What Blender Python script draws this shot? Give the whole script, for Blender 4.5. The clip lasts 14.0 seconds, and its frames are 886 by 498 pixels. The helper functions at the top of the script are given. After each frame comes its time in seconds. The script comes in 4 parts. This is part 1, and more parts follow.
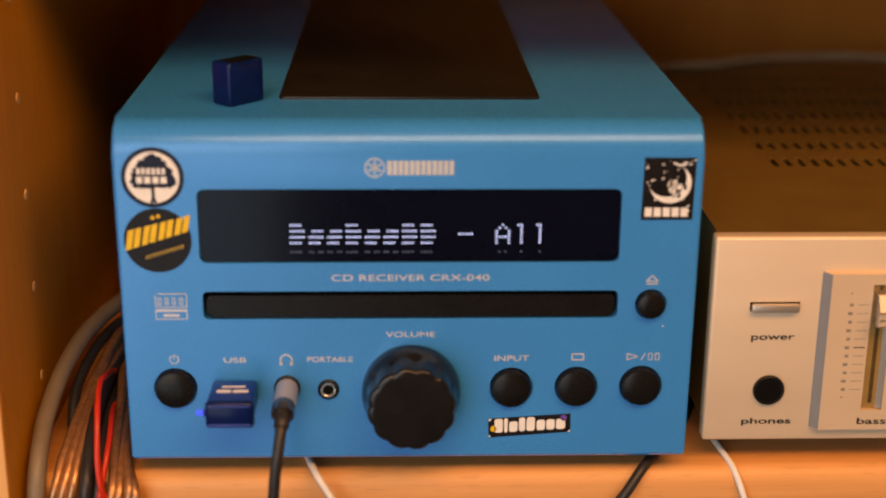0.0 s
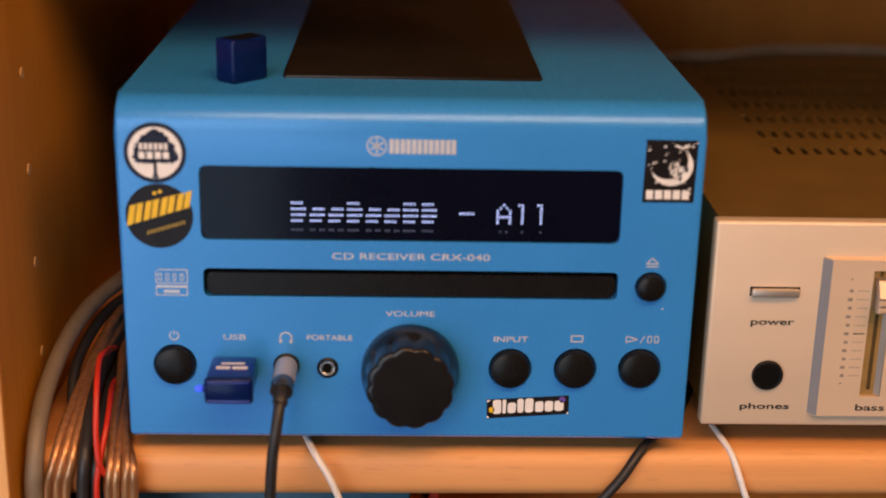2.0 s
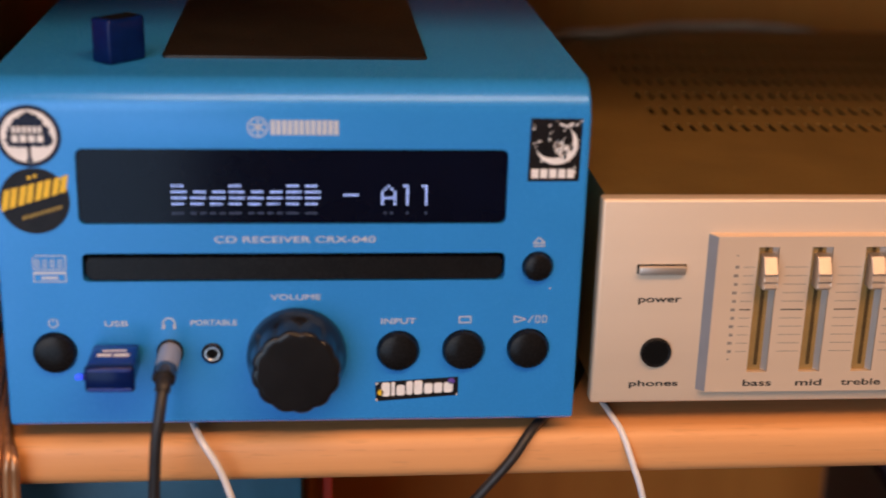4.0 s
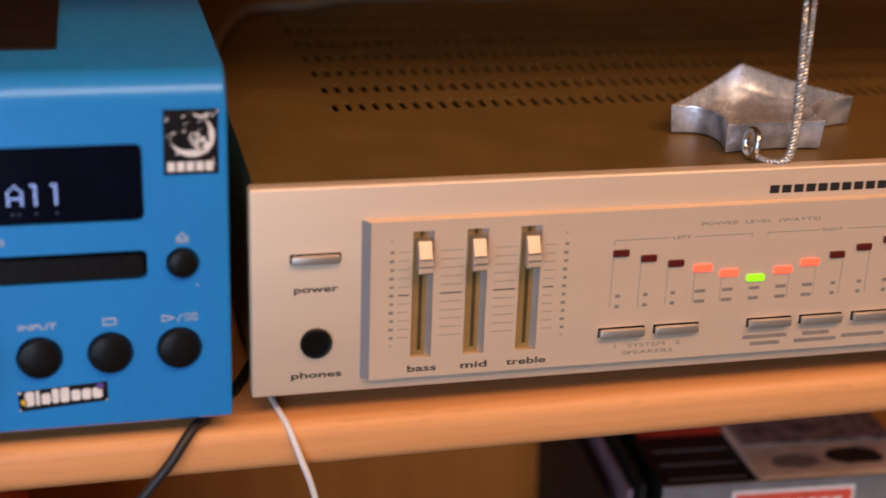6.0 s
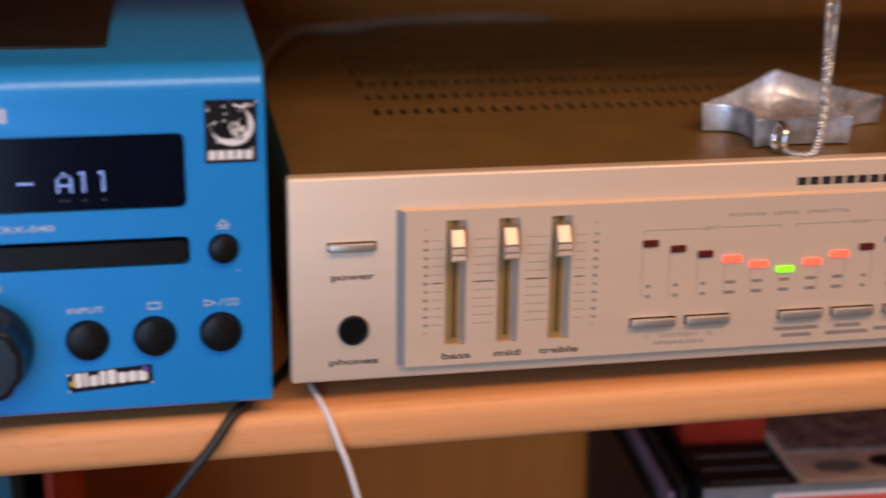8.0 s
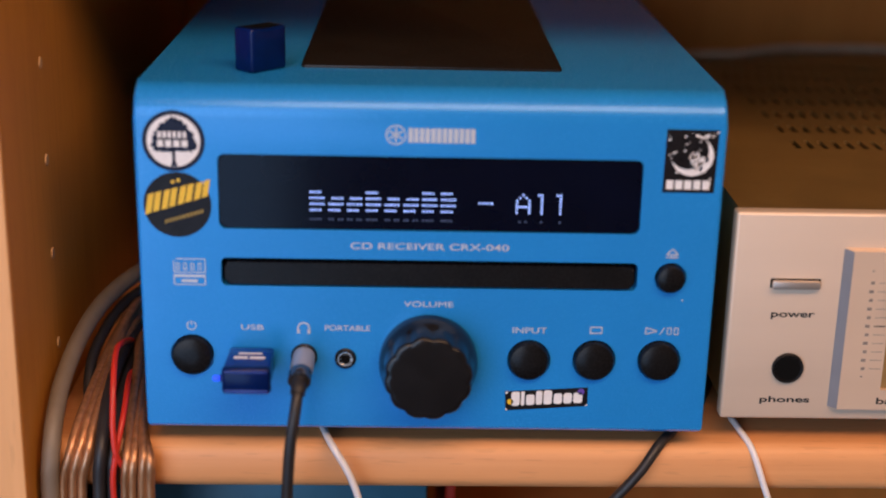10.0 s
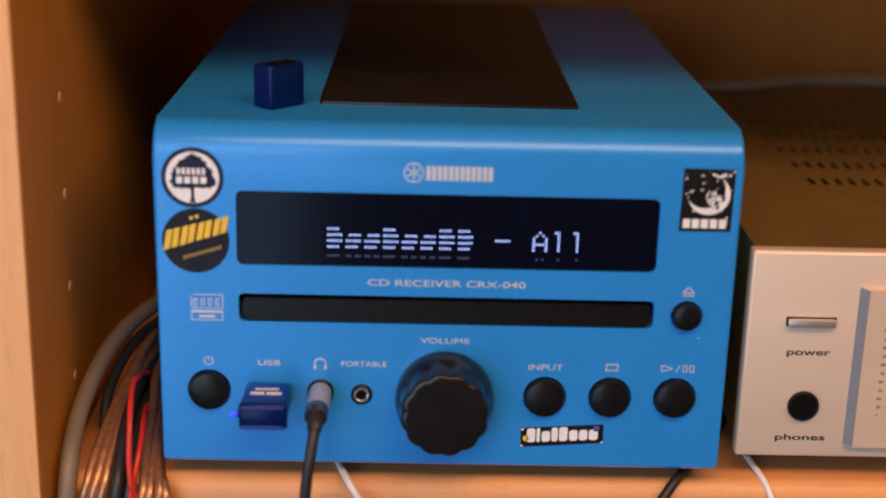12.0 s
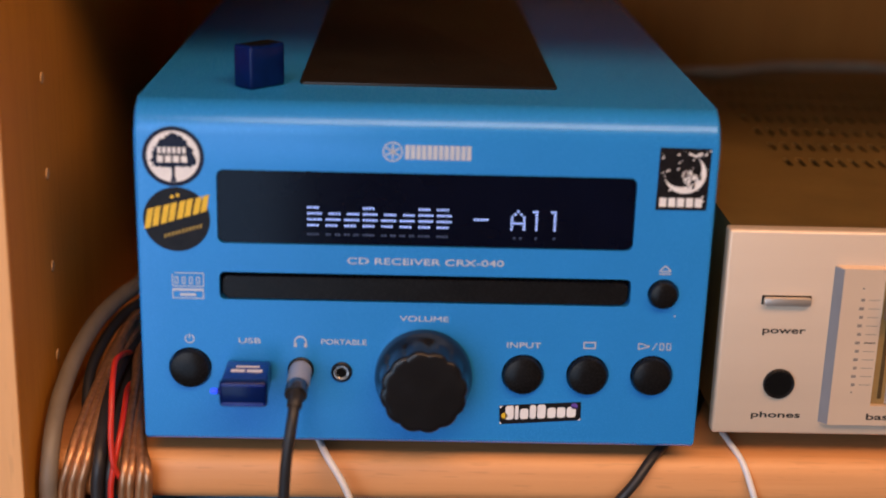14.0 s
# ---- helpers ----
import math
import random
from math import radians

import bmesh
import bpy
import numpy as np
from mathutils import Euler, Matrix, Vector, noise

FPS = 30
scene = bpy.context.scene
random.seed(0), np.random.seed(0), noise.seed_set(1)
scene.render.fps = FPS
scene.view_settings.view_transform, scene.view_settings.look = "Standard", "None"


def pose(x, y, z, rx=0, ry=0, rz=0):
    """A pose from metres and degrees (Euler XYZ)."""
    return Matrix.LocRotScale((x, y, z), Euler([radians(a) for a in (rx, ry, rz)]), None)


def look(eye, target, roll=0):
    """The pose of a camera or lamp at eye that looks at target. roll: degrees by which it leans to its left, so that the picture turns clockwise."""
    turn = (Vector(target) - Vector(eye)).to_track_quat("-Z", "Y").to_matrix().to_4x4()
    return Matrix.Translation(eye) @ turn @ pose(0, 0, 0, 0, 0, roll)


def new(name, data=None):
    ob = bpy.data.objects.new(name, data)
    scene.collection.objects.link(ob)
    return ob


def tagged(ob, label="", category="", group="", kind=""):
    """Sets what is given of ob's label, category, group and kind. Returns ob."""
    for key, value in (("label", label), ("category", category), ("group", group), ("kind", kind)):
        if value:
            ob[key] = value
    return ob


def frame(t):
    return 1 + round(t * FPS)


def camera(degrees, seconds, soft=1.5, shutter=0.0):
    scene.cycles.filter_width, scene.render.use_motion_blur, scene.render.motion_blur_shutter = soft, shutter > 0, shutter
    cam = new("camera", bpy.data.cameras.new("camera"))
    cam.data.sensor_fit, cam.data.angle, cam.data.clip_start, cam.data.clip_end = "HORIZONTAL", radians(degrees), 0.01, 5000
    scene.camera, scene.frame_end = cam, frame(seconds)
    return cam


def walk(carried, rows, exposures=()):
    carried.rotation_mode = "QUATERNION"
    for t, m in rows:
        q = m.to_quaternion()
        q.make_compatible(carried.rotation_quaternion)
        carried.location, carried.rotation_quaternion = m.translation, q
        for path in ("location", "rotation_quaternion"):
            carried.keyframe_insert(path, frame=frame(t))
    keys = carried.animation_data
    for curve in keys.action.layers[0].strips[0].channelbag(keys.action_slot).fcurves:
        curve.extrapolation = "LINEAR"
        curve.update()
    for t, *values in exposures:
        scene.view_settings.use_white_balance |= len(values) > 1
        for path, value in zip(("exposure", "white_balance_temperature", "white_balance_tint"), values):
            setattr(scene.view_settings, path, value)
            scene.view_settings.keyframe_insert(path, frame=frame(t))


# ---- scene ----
cam = camera(34.10, 14.0, soft=1.7, shutter=0.45)
PATH = [
    (0, (0.08544, -0.42400, 0.22262), (0.10517, 0.14388, 0.02995), 0.488),
    (0.5, (0.08189, -0.42296, 0.22295), (0.10099, 0.14573, 0.03261), 0.821),
    (1, (0.08316, -0.42209, 0.22010), (0.10197, 0.14581, 0.02742), 0.847),
    (1.5, (0.08539, -0.42501, 0.21957), (0.10402, 0.14285, 0.02675), 1.017),
    (2, (0.08615, -0.42654, 0.21686), (0.10461, 0.14135, 0.02409), 1.261),
    (2.2, (0.08584, -0.42547, 0.21713), (0.10498, 0.14169, 0.02230), 1.282),
    (4.3, (0.10200, -0.42200, 0.21600), (0.16278, 0.13978, 0.01423), 1.429),
    (4.5, (0.11179, -0.42287, 0.21471), (0.17788, 0.13799, 0.01206), 1.260),
    (5, (0.12700, -0.42100, 0.21200), (0.21660, 0.13703, 0.01058), 1.523),
    (5.5, (0.13148, -0.41396, 0.21800), (0.25641, 0.13378, 0.00735), 2.013),
    (6, (0.14365, -0.41151, 0.22294), (0.27977, 0.13186, 0.00795), 2.065),
    (6.5, (0.15719, -0.41527, 0.22609), (0.29511, 0.12613, 0.00732), 2.005),
    (7, (0.16616, -0.42518, 0.22188), (0.29920, 0.12025, 0.01020), 1.616),
    (7.5, (0.16011, -0.42953, 0.21823), (0.28866, 0.11831, 0.01003), 1.551),
    (8, (0.15300, -0.43600, 0.20600), (0.25959, 0.12259, 0.01465), 0.763),
    (8.5, (0.13016, -0.43371, 0.20342), (0.17425, 0.13529, 0.01823), 0.501),
    (9, (0.09792, -0.42803, 0.20773), (0.12033, 0.14115, 0.01923), 1.009),
    (9.2, (0.08592, -0.42618, 0.20851), (0.10435, 0.14265, 0.01853), 1.292),
    (11.3, (0.08139, -0.42800, 0.21281), (0.09168, 0.14308, 0.02906), 1.361),
    (11.5, (0.07942, -0.42580, 0.21394), (0.08859, 0.14529, 0.03019), 1.490),
    (12, (0.08038, -0.42621, 0.21568), (0.09152, 0.14569, 0.03457), 1.508),
    (12.5, (0.07883, -0.42916, 0.21428), (0.08824, 0.14402, 0.03716), 1.551),
    (13, (0.07985, -0.43203, 0.21105), (0.08811, 0.13939, 0.02827), 1.936),
    (13.5, (0.08330, -0.43206, 0.21090), (0.09664, 0.13855, 0.02590), 1.901),
    (14, (0.08370, -0.43159, 0.21268), (0.09925, 0.13939, 0.02900), 1.643),
]
walk(cam, [(t, look(eye, target, roll)) for t, eye, target, roll in PATH],
     exposures=[(0.0, 0.10, 10500, 26), (0.5, 0.10, 9700, 26), (1.5, 0.10, 8600, 26), (2.2, 0.10, 8100, 26), (5.0, 0.08, 7000, 24), (7.0, 0.02, 6550, 24),
                (9.0, 0.04, 6150, 24), (11.5, 0.06, 6750, 24), (12.5, 0.06, 6800, 24), (14.0, 0.06, 6900, 24)])
cam.data.dof.use_dof = True
cam.data.dof.focus_distance = 0.49
cam.data.dof.aperture_fstop = 5.6

# ---- world and lights ----
world = bpy.data.worlds.new("world")
scene.world = world
world.use_nodes = True
wn = world.node_tree
sky = wn.nodes.new("ShaderNodeTexSky")
sky.sky_type = "NISHITA"
sky.sun_disc = False
sky.sun_elevation, sky.sun_rotation = radians(32), radians(200)
wn.nodes["Background"].inputs["Strength"].default_value = 0.1
wn.links.new(sky.outputs["Color"], wn.nodes["Background"].inputs["Color"])


def area_lamp(name, eye, target, w, h, power, colour):
    d = bpy.data.lights.new(name, "AREA")
    d.shape, d.size, d.size_y, d.energy, d.color = "RECTANGLE", w, h, power, colour
    ob = new(name, d)
    ob.matrix_world = look(eye, target)
    return ob


# daylight through the glazed door behind, warm light from the ceiling lamp
area_lamp("window_daylight", (-1.12, -2.16, 0.16), (-1.12, 0.0, 0.16), 1.96, 2.26, 33, (0.37, 0.68, 1.0))
area_lamp("ceiling_lamp_light", (0.42, -1.00, 1.32), (0.25, 0.0, 0.05), 1.9, 0.62, 37.5, (1.0, 0.62, 0.33))


# ---- materials ----
def material(name, base, rough=0.5, metal=0.0, var=0.12, scale=60.0, bump=0.02, bump_scale=900.0,
             stretch=(1, 1, 1), coat=0.0, emit=None, power=0.0, spec=0.5):
    m = bpy.data.materials.new(name)
    m.use_nodes = True
    nt = m.node_tree
    b = nt.nodes["Principled BSDF"]
    L = nt.links.new
    co = nt.nodes.new("ShaderNodeTexCoord")
    mp = nt.nodes.new("ShaderNodeMapping")
    mp.inputs["Scale"].default_value = stretch
    L(co.outputs["Object"], mp.inputs["Vector"])
    n1 = nt.nodes.new("ShaderNodeTexNoise")
    n1.inputs["Scale"].default_value, n1.inputs["Detail"].default_value = scale, 5
    n2 = nt.nodes.new("ShaderNodeTexNoise")
    n2.inputs["Scale"].default_value, n2.inputs["Detail"].default_value = bump_scale, 3
    L(mp.outputs["Vector"], n1.inputs["Vector"])
    L(mp.outputs["Vector"], n2.inputs["Vector"])
    ramp = nt.nodes.new("ShaderNodeMapRange")
    ramp.inputs["From Min"].default_value, ramp.inputs["From Max"].default_value = 0.3, 0.7
    ramp.inputs["To Min"].default_value, ramp.inputs["To Max"].default_value = 1 - var, 1 + var
    L(n1.outputs["Fac"], ramp.inputs["Value"])
    mul = nt.nodes.new("ShaderNodeVectorMath")
    mul.operation = "SCALE"
    mul.inputs[0].default_value = base
    L(ramp.outputs["Result"], mul.inputs["Scale"])
    L(mul.outputs["Vector"], b.inputs["Base Color"])
    rr = nt.nodes.new("ShaderNodeMapRange")
    rr.inputs["To Min"].default_value, rr.inputs["To Max"].default_value = max(rough - 0.08, 0.02), min(rough + 0.08, 1)
    L(n2.outputs["Fac"], rr.inputs["Value"])
    L(rr.outputs["Result"], b.inputs["Roughness"])
    b.inputs["Metallic"].default_value = metal
    b.inputs["Coat Weight"].default_value = coat
    b.inputs["Specular IOR Level"].default_value = spec
    if bump:
        bp = nt.nodes.new("ShaderNodeBump")
        bp.inputs["Strength"].default_value, bp.inputs["Distance"].default_value = bump, 0.0005
        L(n2.outputs["Fac"], bp.inputs["Height"])
        L(bp.outputs["Normal"], b.inputs["Normal"])
    if emit:
        b.inputs["Emission Color"].default_value = (*emit, 1)
        b.inputs["Emission Strength"].default_value = power
    return m


def wood(name, axis, light=(0.70, 0.305, 0.118), dark=(0.60, 0.24, 0.082), rough=0.42):
    """Beech veneer with the grain along the given axis (0, 1 or 2): broad streaks and short dark flecks."""
    m = bpy.data.materials.new(name)
    m.use_nodes = True
    nt = m.node_tree
    b = nt.nodes["Principled BSDF"]
    L = nt.links.new
    co = nt.nodes.new("ShaderNodeTexCoord")

    def noise_at(along, across, scale, detail):
        mp = nt.nodes.new("ShaderNodeMapping")
        s = [across] * 3
        s[axis] = along
        mp.inputs["Scale"].default_value = s
        L(co.outputs["Object"], mp.inputs["Vector"])
        n = nt.nodes.new("ShaderNodeTexNoise")
        n.inputs["Scale"].default_value, n.inputs["Detail"].default_value = scale, detail
        L(mp.outputs["Vector"], n.inputs["Vector"])
        return n.outputs["Fac"]

    broad, fine, fleck = noise_at(0.06, 1, 60, 4), noise_at(0.03, 1, 420, 4), noise_at(0.12, 1, 700, 1)
    mix = nt.nodes.new("ShaderNodeMix")
    mix.data_type = "RGBA"
    mix.inputs[6].default_value, mix.inputs[7].default_value = (*dark, 1), (*light, 1)
    add = nt.nodes.new("ShaderNodeMath")
    add.operation = "ADD"
    half = nt.nodes.new("ShaderNodeMath")
    half.operation = "MULTIPLY"
    half.inputs[1].default_value = 0.7
    L(fine, half.inputs[0])
    L(broad, add.inputs[0])
    L(half.outputs[0], add.inputs[1])
    mr = nt.nodes.new("ShaderNodeMapRange")
    mr.inputs["From Min"].default_value, mr.inputs["From Max"].default_value = 0.55, 1.1
    L(add.outputs[0], mr.inputs["Value"])
    L(mr.outputs["Result"], mix.inputs[0])
    fl = nt.nodes.new("ShaderNodeMapRange")
    fl.inputs["From Min"].default_value, fl.inputs["From Max"].default_value = 0.62, 0.72
    fl.inputs["To Min"].default_value, fl.inputs["To Max"].default_value = 1.0, 0.9
    L(fleck, fl.inputs["Value"])
    sc = nt.nodes.new("ShaderNodeVectorMath")
    sc.operation = "SCALE"
    L(mix.outputs[2], sc.inputs[0])
    L(fl.outputs["Result"], sc.inputs["Scale"])
    L(sc.outputs["Vector"], b.inputs["Base Color"])
    b.inputs["Roughness"].default_value = rough
    b.inputs["Specular IOR Level"].default_value = 0.32
    bp = nt.nodes.new("ShaderNodeBump")
    bp.inputs["Strength"].default_value, bp.inputs["Distance"].default_value = 0.06, 0.0004
    L(fine, bp.inputs["Height"])
    L(bp.outputs["Normal"], b.inputs["Normal"])
    return m


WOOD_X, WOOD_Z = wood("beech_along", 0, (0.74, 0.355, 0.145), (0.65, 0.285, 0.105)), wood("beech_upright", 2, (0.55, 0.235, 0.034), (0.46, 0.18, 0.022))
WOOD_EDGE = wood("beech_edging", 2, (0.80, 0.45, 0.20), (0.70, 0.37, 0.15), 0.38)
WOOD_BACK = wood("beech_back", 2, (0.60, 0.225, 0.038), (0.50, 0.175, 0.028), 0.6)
RAW_WOOD = material("raw_wood", (0.58, 0.35, 0.16), 0.7, var=0.1, scale=300)
BLUE = material("blue_lacquer", (0.010, 0.245, 0.66), 0.26, metal=0.1, spec=0.38, var=0.04, scale=25, bump=0.05, bump_scale=2600)
BLACK = material("black_plastic", (0.007, 0.0068, 0.007), 0.27, spec=0.2, var=0.2, scale=120, bump=0.05, bump_scale=1500)
KNOB = material("knob_rubber_plastic", (0.008, 0.0078, 0.0085), 0.15, spec=0.4, var=0.2, scale=150, bump=0.05, bump_scale=1500)
GLASS = material("display_window", (0.0014, 0.0026, 0.010), 0.13, var=0.2, scale=40, bump=0.0, spec=0.17)
TOP_BLACK = material("smoked_top_panel", (0.012, 0.009, 0.007), 0.3, spec=0.35, var=0.2, scale=60, bump=0.02)
# near black, stands in for the shade inside openings, wells and gaps
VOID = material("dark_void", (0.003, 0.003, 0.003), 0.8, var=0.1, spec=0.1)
PRINT = material("silver_print", (0.55, 0.57, 0.60), 0.42, metal=0.2, var=0.05, scale=400)
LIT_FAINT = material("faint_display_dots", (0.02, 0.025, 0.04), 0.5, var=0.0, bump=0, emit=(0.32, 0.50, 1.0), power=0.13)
LIT = material("lit_display_dots", (0.25, 0.35, 0.6), 0.5, var=0.0, bump=0, emit=(0.28, 0.46, 1.0), power=1.5)
CHAIN = material("chain_metal", (0.60, 0.59, 0.58), 0.42, metal=0.8, var=0.1, scale=300, bump=0)
STEEL = material("chrome", (0.78, 0.77, 0.75), 0.16, metal=1.0, var=0.05, scale=200, bump=0.01)
PLUG = material("brushed_plug", (0.46, 0.46, 0.47), 0.42, metal=0.45, var=0.08, scale=200, stretch=(1, 0.1, 1))
USB_BLUE = material("clear_blue_plastic", (0.002, 0.016, 0.20), 0.14, var=0.15, scale=200, bump=0.01, spec=0.5)
DARK_CHROME = material("dark_chrome", (0.16, 0.15, 0.15), 0.16, metal=0.9, var=0.05, scale=200, bump=0.01)
USB_DARK = material("dark_blue_plastic", (0.0008, 0.010, 0.075), 0.2, var=0.15, scale=200, bump=0.01, spec=0.2)
USB_LED = material("blue_led", (0.01, 0.03, 0.5), 0.3, var=0.0, bump=0, emit=(0.02, 0.08, 1.0), power=1.2)
STICK_WHITE = material("sticker_white", (0.78, 0.77, 0.76), 0.45, var=0.06, scale=300)
STICK_NAVY = material("sticker_navy", (0.010, 0.013, 0.032), 0.3, spec=0.16, var=0.2, scale=300)
STICK_BLACK = material("sticker_black", (0.011, 0.010, 0.011), 0.3, spec=0.16, var=0.3, scale=250)
STICK_YELLOW = material("sticker_yellow", (0.78, 0.50, 0.02), 0.45, var=0.08, scale=300)
STICK_OCHRE = material("sticker_dull_yellow", (0.34, 0.23, 0.03), 0.45, var=0.1, scale=300)
STICK_PURPLE = material("sticker_purple", (0.12, 0.06, 0.34), 0.45, var=0.08, scale=300)
SILVER = material("champagne_aluminium", (0.715, 0.545, 0.400), 0.40, metal=0.28, var=0.035, scale=60, bump=0.05,
                  bump_scale=1500, stretch=(0.02, 1, 1))
SILVER_SIDE = material("anodised_strip", (0.54, 0.49, 0.44), 0.34, metal=0.7, var=0.04, scale=80)
# cool grey base puts the bevel's reflected daylight into its colour
STRIP = material("cool_tinted_bevel", (0.36, 0.37, 0.40), 0.35, metal=0.45, var=0.04, scale=80)
KNOB_STEEL = material("slider_chrome", (0.56, 0.48, 0.415), 0.36, metal=0.8, var=0.04, scale=200, bump=0.0, bump_scale=40)
SLIT = material("shaded_olive_slit", (0.075, 0.045, 0.016), 0.6, var=0.2, scale=200, spec=0.2)
BRASS = material("olive_slot", (0.33, 0.205, 0.07), 0.45, metal=0.25, var=0.08, scale=200)
INK = material("black_ink", (0.012, 0.011, 0.010), 0.6, var=0.1, scale=300)
GREY_INK = material("grey_ink", (0.24, 0.20, 0.17), 0.6, var=0.1, scale=300)
COVER = material("bronze_cover", (0.208, 0.122, 0.035), 0.42, metal=0.35, var=0.12, scale=45, bump=0.12, bump_scale=1800)
CHASSIS = material("brown_chassis", (0.085, 0.048, 0.018), 0.6, var=0.2, scale=80)
LED_OFF = material("led_dark_red", (0.10, 0.012, 0.008), 0.3, var=0.05, bump=0)
LED_RED = material("led_red", (0.8, 0.1, 0.05), 0.4, var=0, bump=0, emit=(1.0, 0.085, 0.035), power=1.5)
LED_GREEN = material("led_green", (0.2, 0.7, 0.02), 0.4, var=0, bump=0, emit=(0.22, 0.80, 0.0), power=1.0)
PEWTER = material("pewter", (0.79, 0.83, 0.90), 0.27, metal=0.75, var=0.32, scale=110, bump=0.2, bump_scale=500)
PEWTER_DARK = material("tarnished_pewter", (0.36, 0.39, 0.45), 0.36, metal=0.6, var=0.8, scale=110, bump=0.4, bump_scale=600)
RUBBER = material("black_cable", (0.018, 0.017, 0.018), 0.45, var=0.15, scale=200)
WHITE_CABLE = material("white_cable", (0.72, 0.71, 0.72), 0.42, var=0.06, scale=300)
GREY_CABLE = material("grey_cable", (0.205, 0.17, 0.13), 0.5, var=0.1, scale=120)
TAN_CABLE = material("tan_cable", (0.36, 0.27, 0.18), 0.55, var=0.1, scale=120)
COPPER = material("copper_speaker_wire", (0.46, 0.225, 0.105), 0.38, metal=0.7, var=0.25, scale=500, bump=0.3,
                  bump_scale=1600, stretch=(1, 1, 0.15), coat=0.6)
RED_WIRE = material("red_wire", (0.56, 0.03, 0.015), 0.4, var=0.08, scale=200)
TEAL = material("teal_board", (0.012, 0.115, 0.185), 0.5, var=0.12, scale=60, bump=0.1)
GREY_BOX = material("grey_board", (0.19, 0.19, 0.20), 0.55, var=0.15, scale=80, bump=0.1)
LABEL_RED = material("red_label", (0.72, 0.10, 0.06), 0.5, var=0.08, scale=120)
BOOKLET = material("printed_booklet", (0.80, 0.62, 0.46), 0.4, var=0.28, scale=45, bump=0.03)
GREY_PRINT = material("grey_leaflet", (0.26, 0.20, 0.18), 0.45, var=0.8, scale=130, bump=0.03)
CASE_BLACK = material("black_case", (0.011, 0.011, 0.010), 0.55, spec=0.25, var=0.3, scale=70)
CASE_RED = material("red_case", (0.55, 0.040, 0.018), 0.35, var=0.2, scale=60)
CASE_PALE = material("pale_sleeve", (0.22, 0.15, 0.19), 0.5, var=0.25, scale=60)
# for the unseen walls and ceiling; tone chosen for bounce and reflections
PLASTER = material("plaster", (0.50, 0.47, 0.43), 0.85, var=0.05, scale=4, bump=0.2, bump_scale=200)
# unseen floor, darkened so the fronts reflect little from below
FLOOR_MAT = material("dark_unseen_floor", (0.055, 0.04, 0.032), 0.7, var=0.2, scale=6, stretch=(0.2, 2, 1))
FRAME_MAT = material("white_frame", (0.8, 0.8, 0.79), 0.4, var=0.04, scale=30)


# ---- mesh helpers ----
def part(name, bm, mat, parent=None, label="", smooth=False, at=None):
    me = bpy.data.meshes.new(name)
    bmesh.ops.recalc_face_normals(bm, faces=bm.faces)
    bm.to_mesh(me)
    bm.free()
    me.materials.append(mat)
    if smooth:
        me.polygons.foreach_set("use_smooth", [True] * len(me.polygons))
        me.set_sharp_from_angle(angle=radians(38))
    ob = new(name, me)
    if parent:
        ob.parent = parent
    if at is not None:
        ob.matrix_basis = at
    if label:
        tagged(ob, label)
    return ob


def thing(name, label, category, m=None, group="", kind=""):
    ob = new(name)
    ob.empty_display_size = 0.01
    if m is not None:
        ob.matrix_basis = m
    return tagged(ob, label, category, group, kind)


def block(x0, x1, y0, y1, z0, z1, bevel=0.0, seg=2):
    bm = bmesh.new()
    bmesh.ops.create_cube(bm, size=1)
    bmesh.ops.scale(bm, vec=(x1 - x0, y1 - y0, z1 - z0), verts=bm.verts)
    bmesh.ops.translate(bm, vec=((x0 + x1) / 2, (y0 + y1) / 2, (z0 + z1) / 2), verts=bm.verts)
    if bevel:
        bmesh.ops.bevel(bm, geom=bm.edges[:], offset=bevel, segments=seg, affect="EDGES", profile=0.5)
    return bm


def rounded(x0, x1, z0, z1, r, n=5):
    """Outline of a rectangle with round corners, as (x, z) points."""
    out = []
    for cx, cz, a in ((x1 - r, z1 - r, 0), (x0 + r, z1 - r, 90), (x0 + r, z0 + r, 180), (x1 - r, z0 + r, 270)):
        for i in range(n + 1):
            b = radians(a + 90 * i / n)
            out.append((cx + r * math.cos(b), cz + r * math.sin(b)))
    return out


def slab(outline, y0, y1, bevel=0.0):
    """A plate standing in the x-z plane, from y0 (front) to y1."""
    bm = bmesh.new()
    front = [bm.verts.new((x, y0, z)) for x, z in outline]
    back = [bm.verts.new((x, y1, z)) for x, z in outline]
    n = len(outline)
    f = bm.faces.new(front)
    bm.faces.new(back[::-1])
    for i in range(n):
        bm.faces.new((front[i], back[i], back[(i + 1) % n], front[(i + 1) % n]))
    if bevel:
        bmesh.ops.bevel(bm, geom=list(f.edges), offset=bevel, segments=2, affect="EDGES", profile=0.5)
    return bm


def circle(cx, cz, r, n=40):
    return [(cx + r * math.cos(2 * math.pi * i / n), cz + r * math.sin(2 * math.pi * i / n)) for i in range(n)]


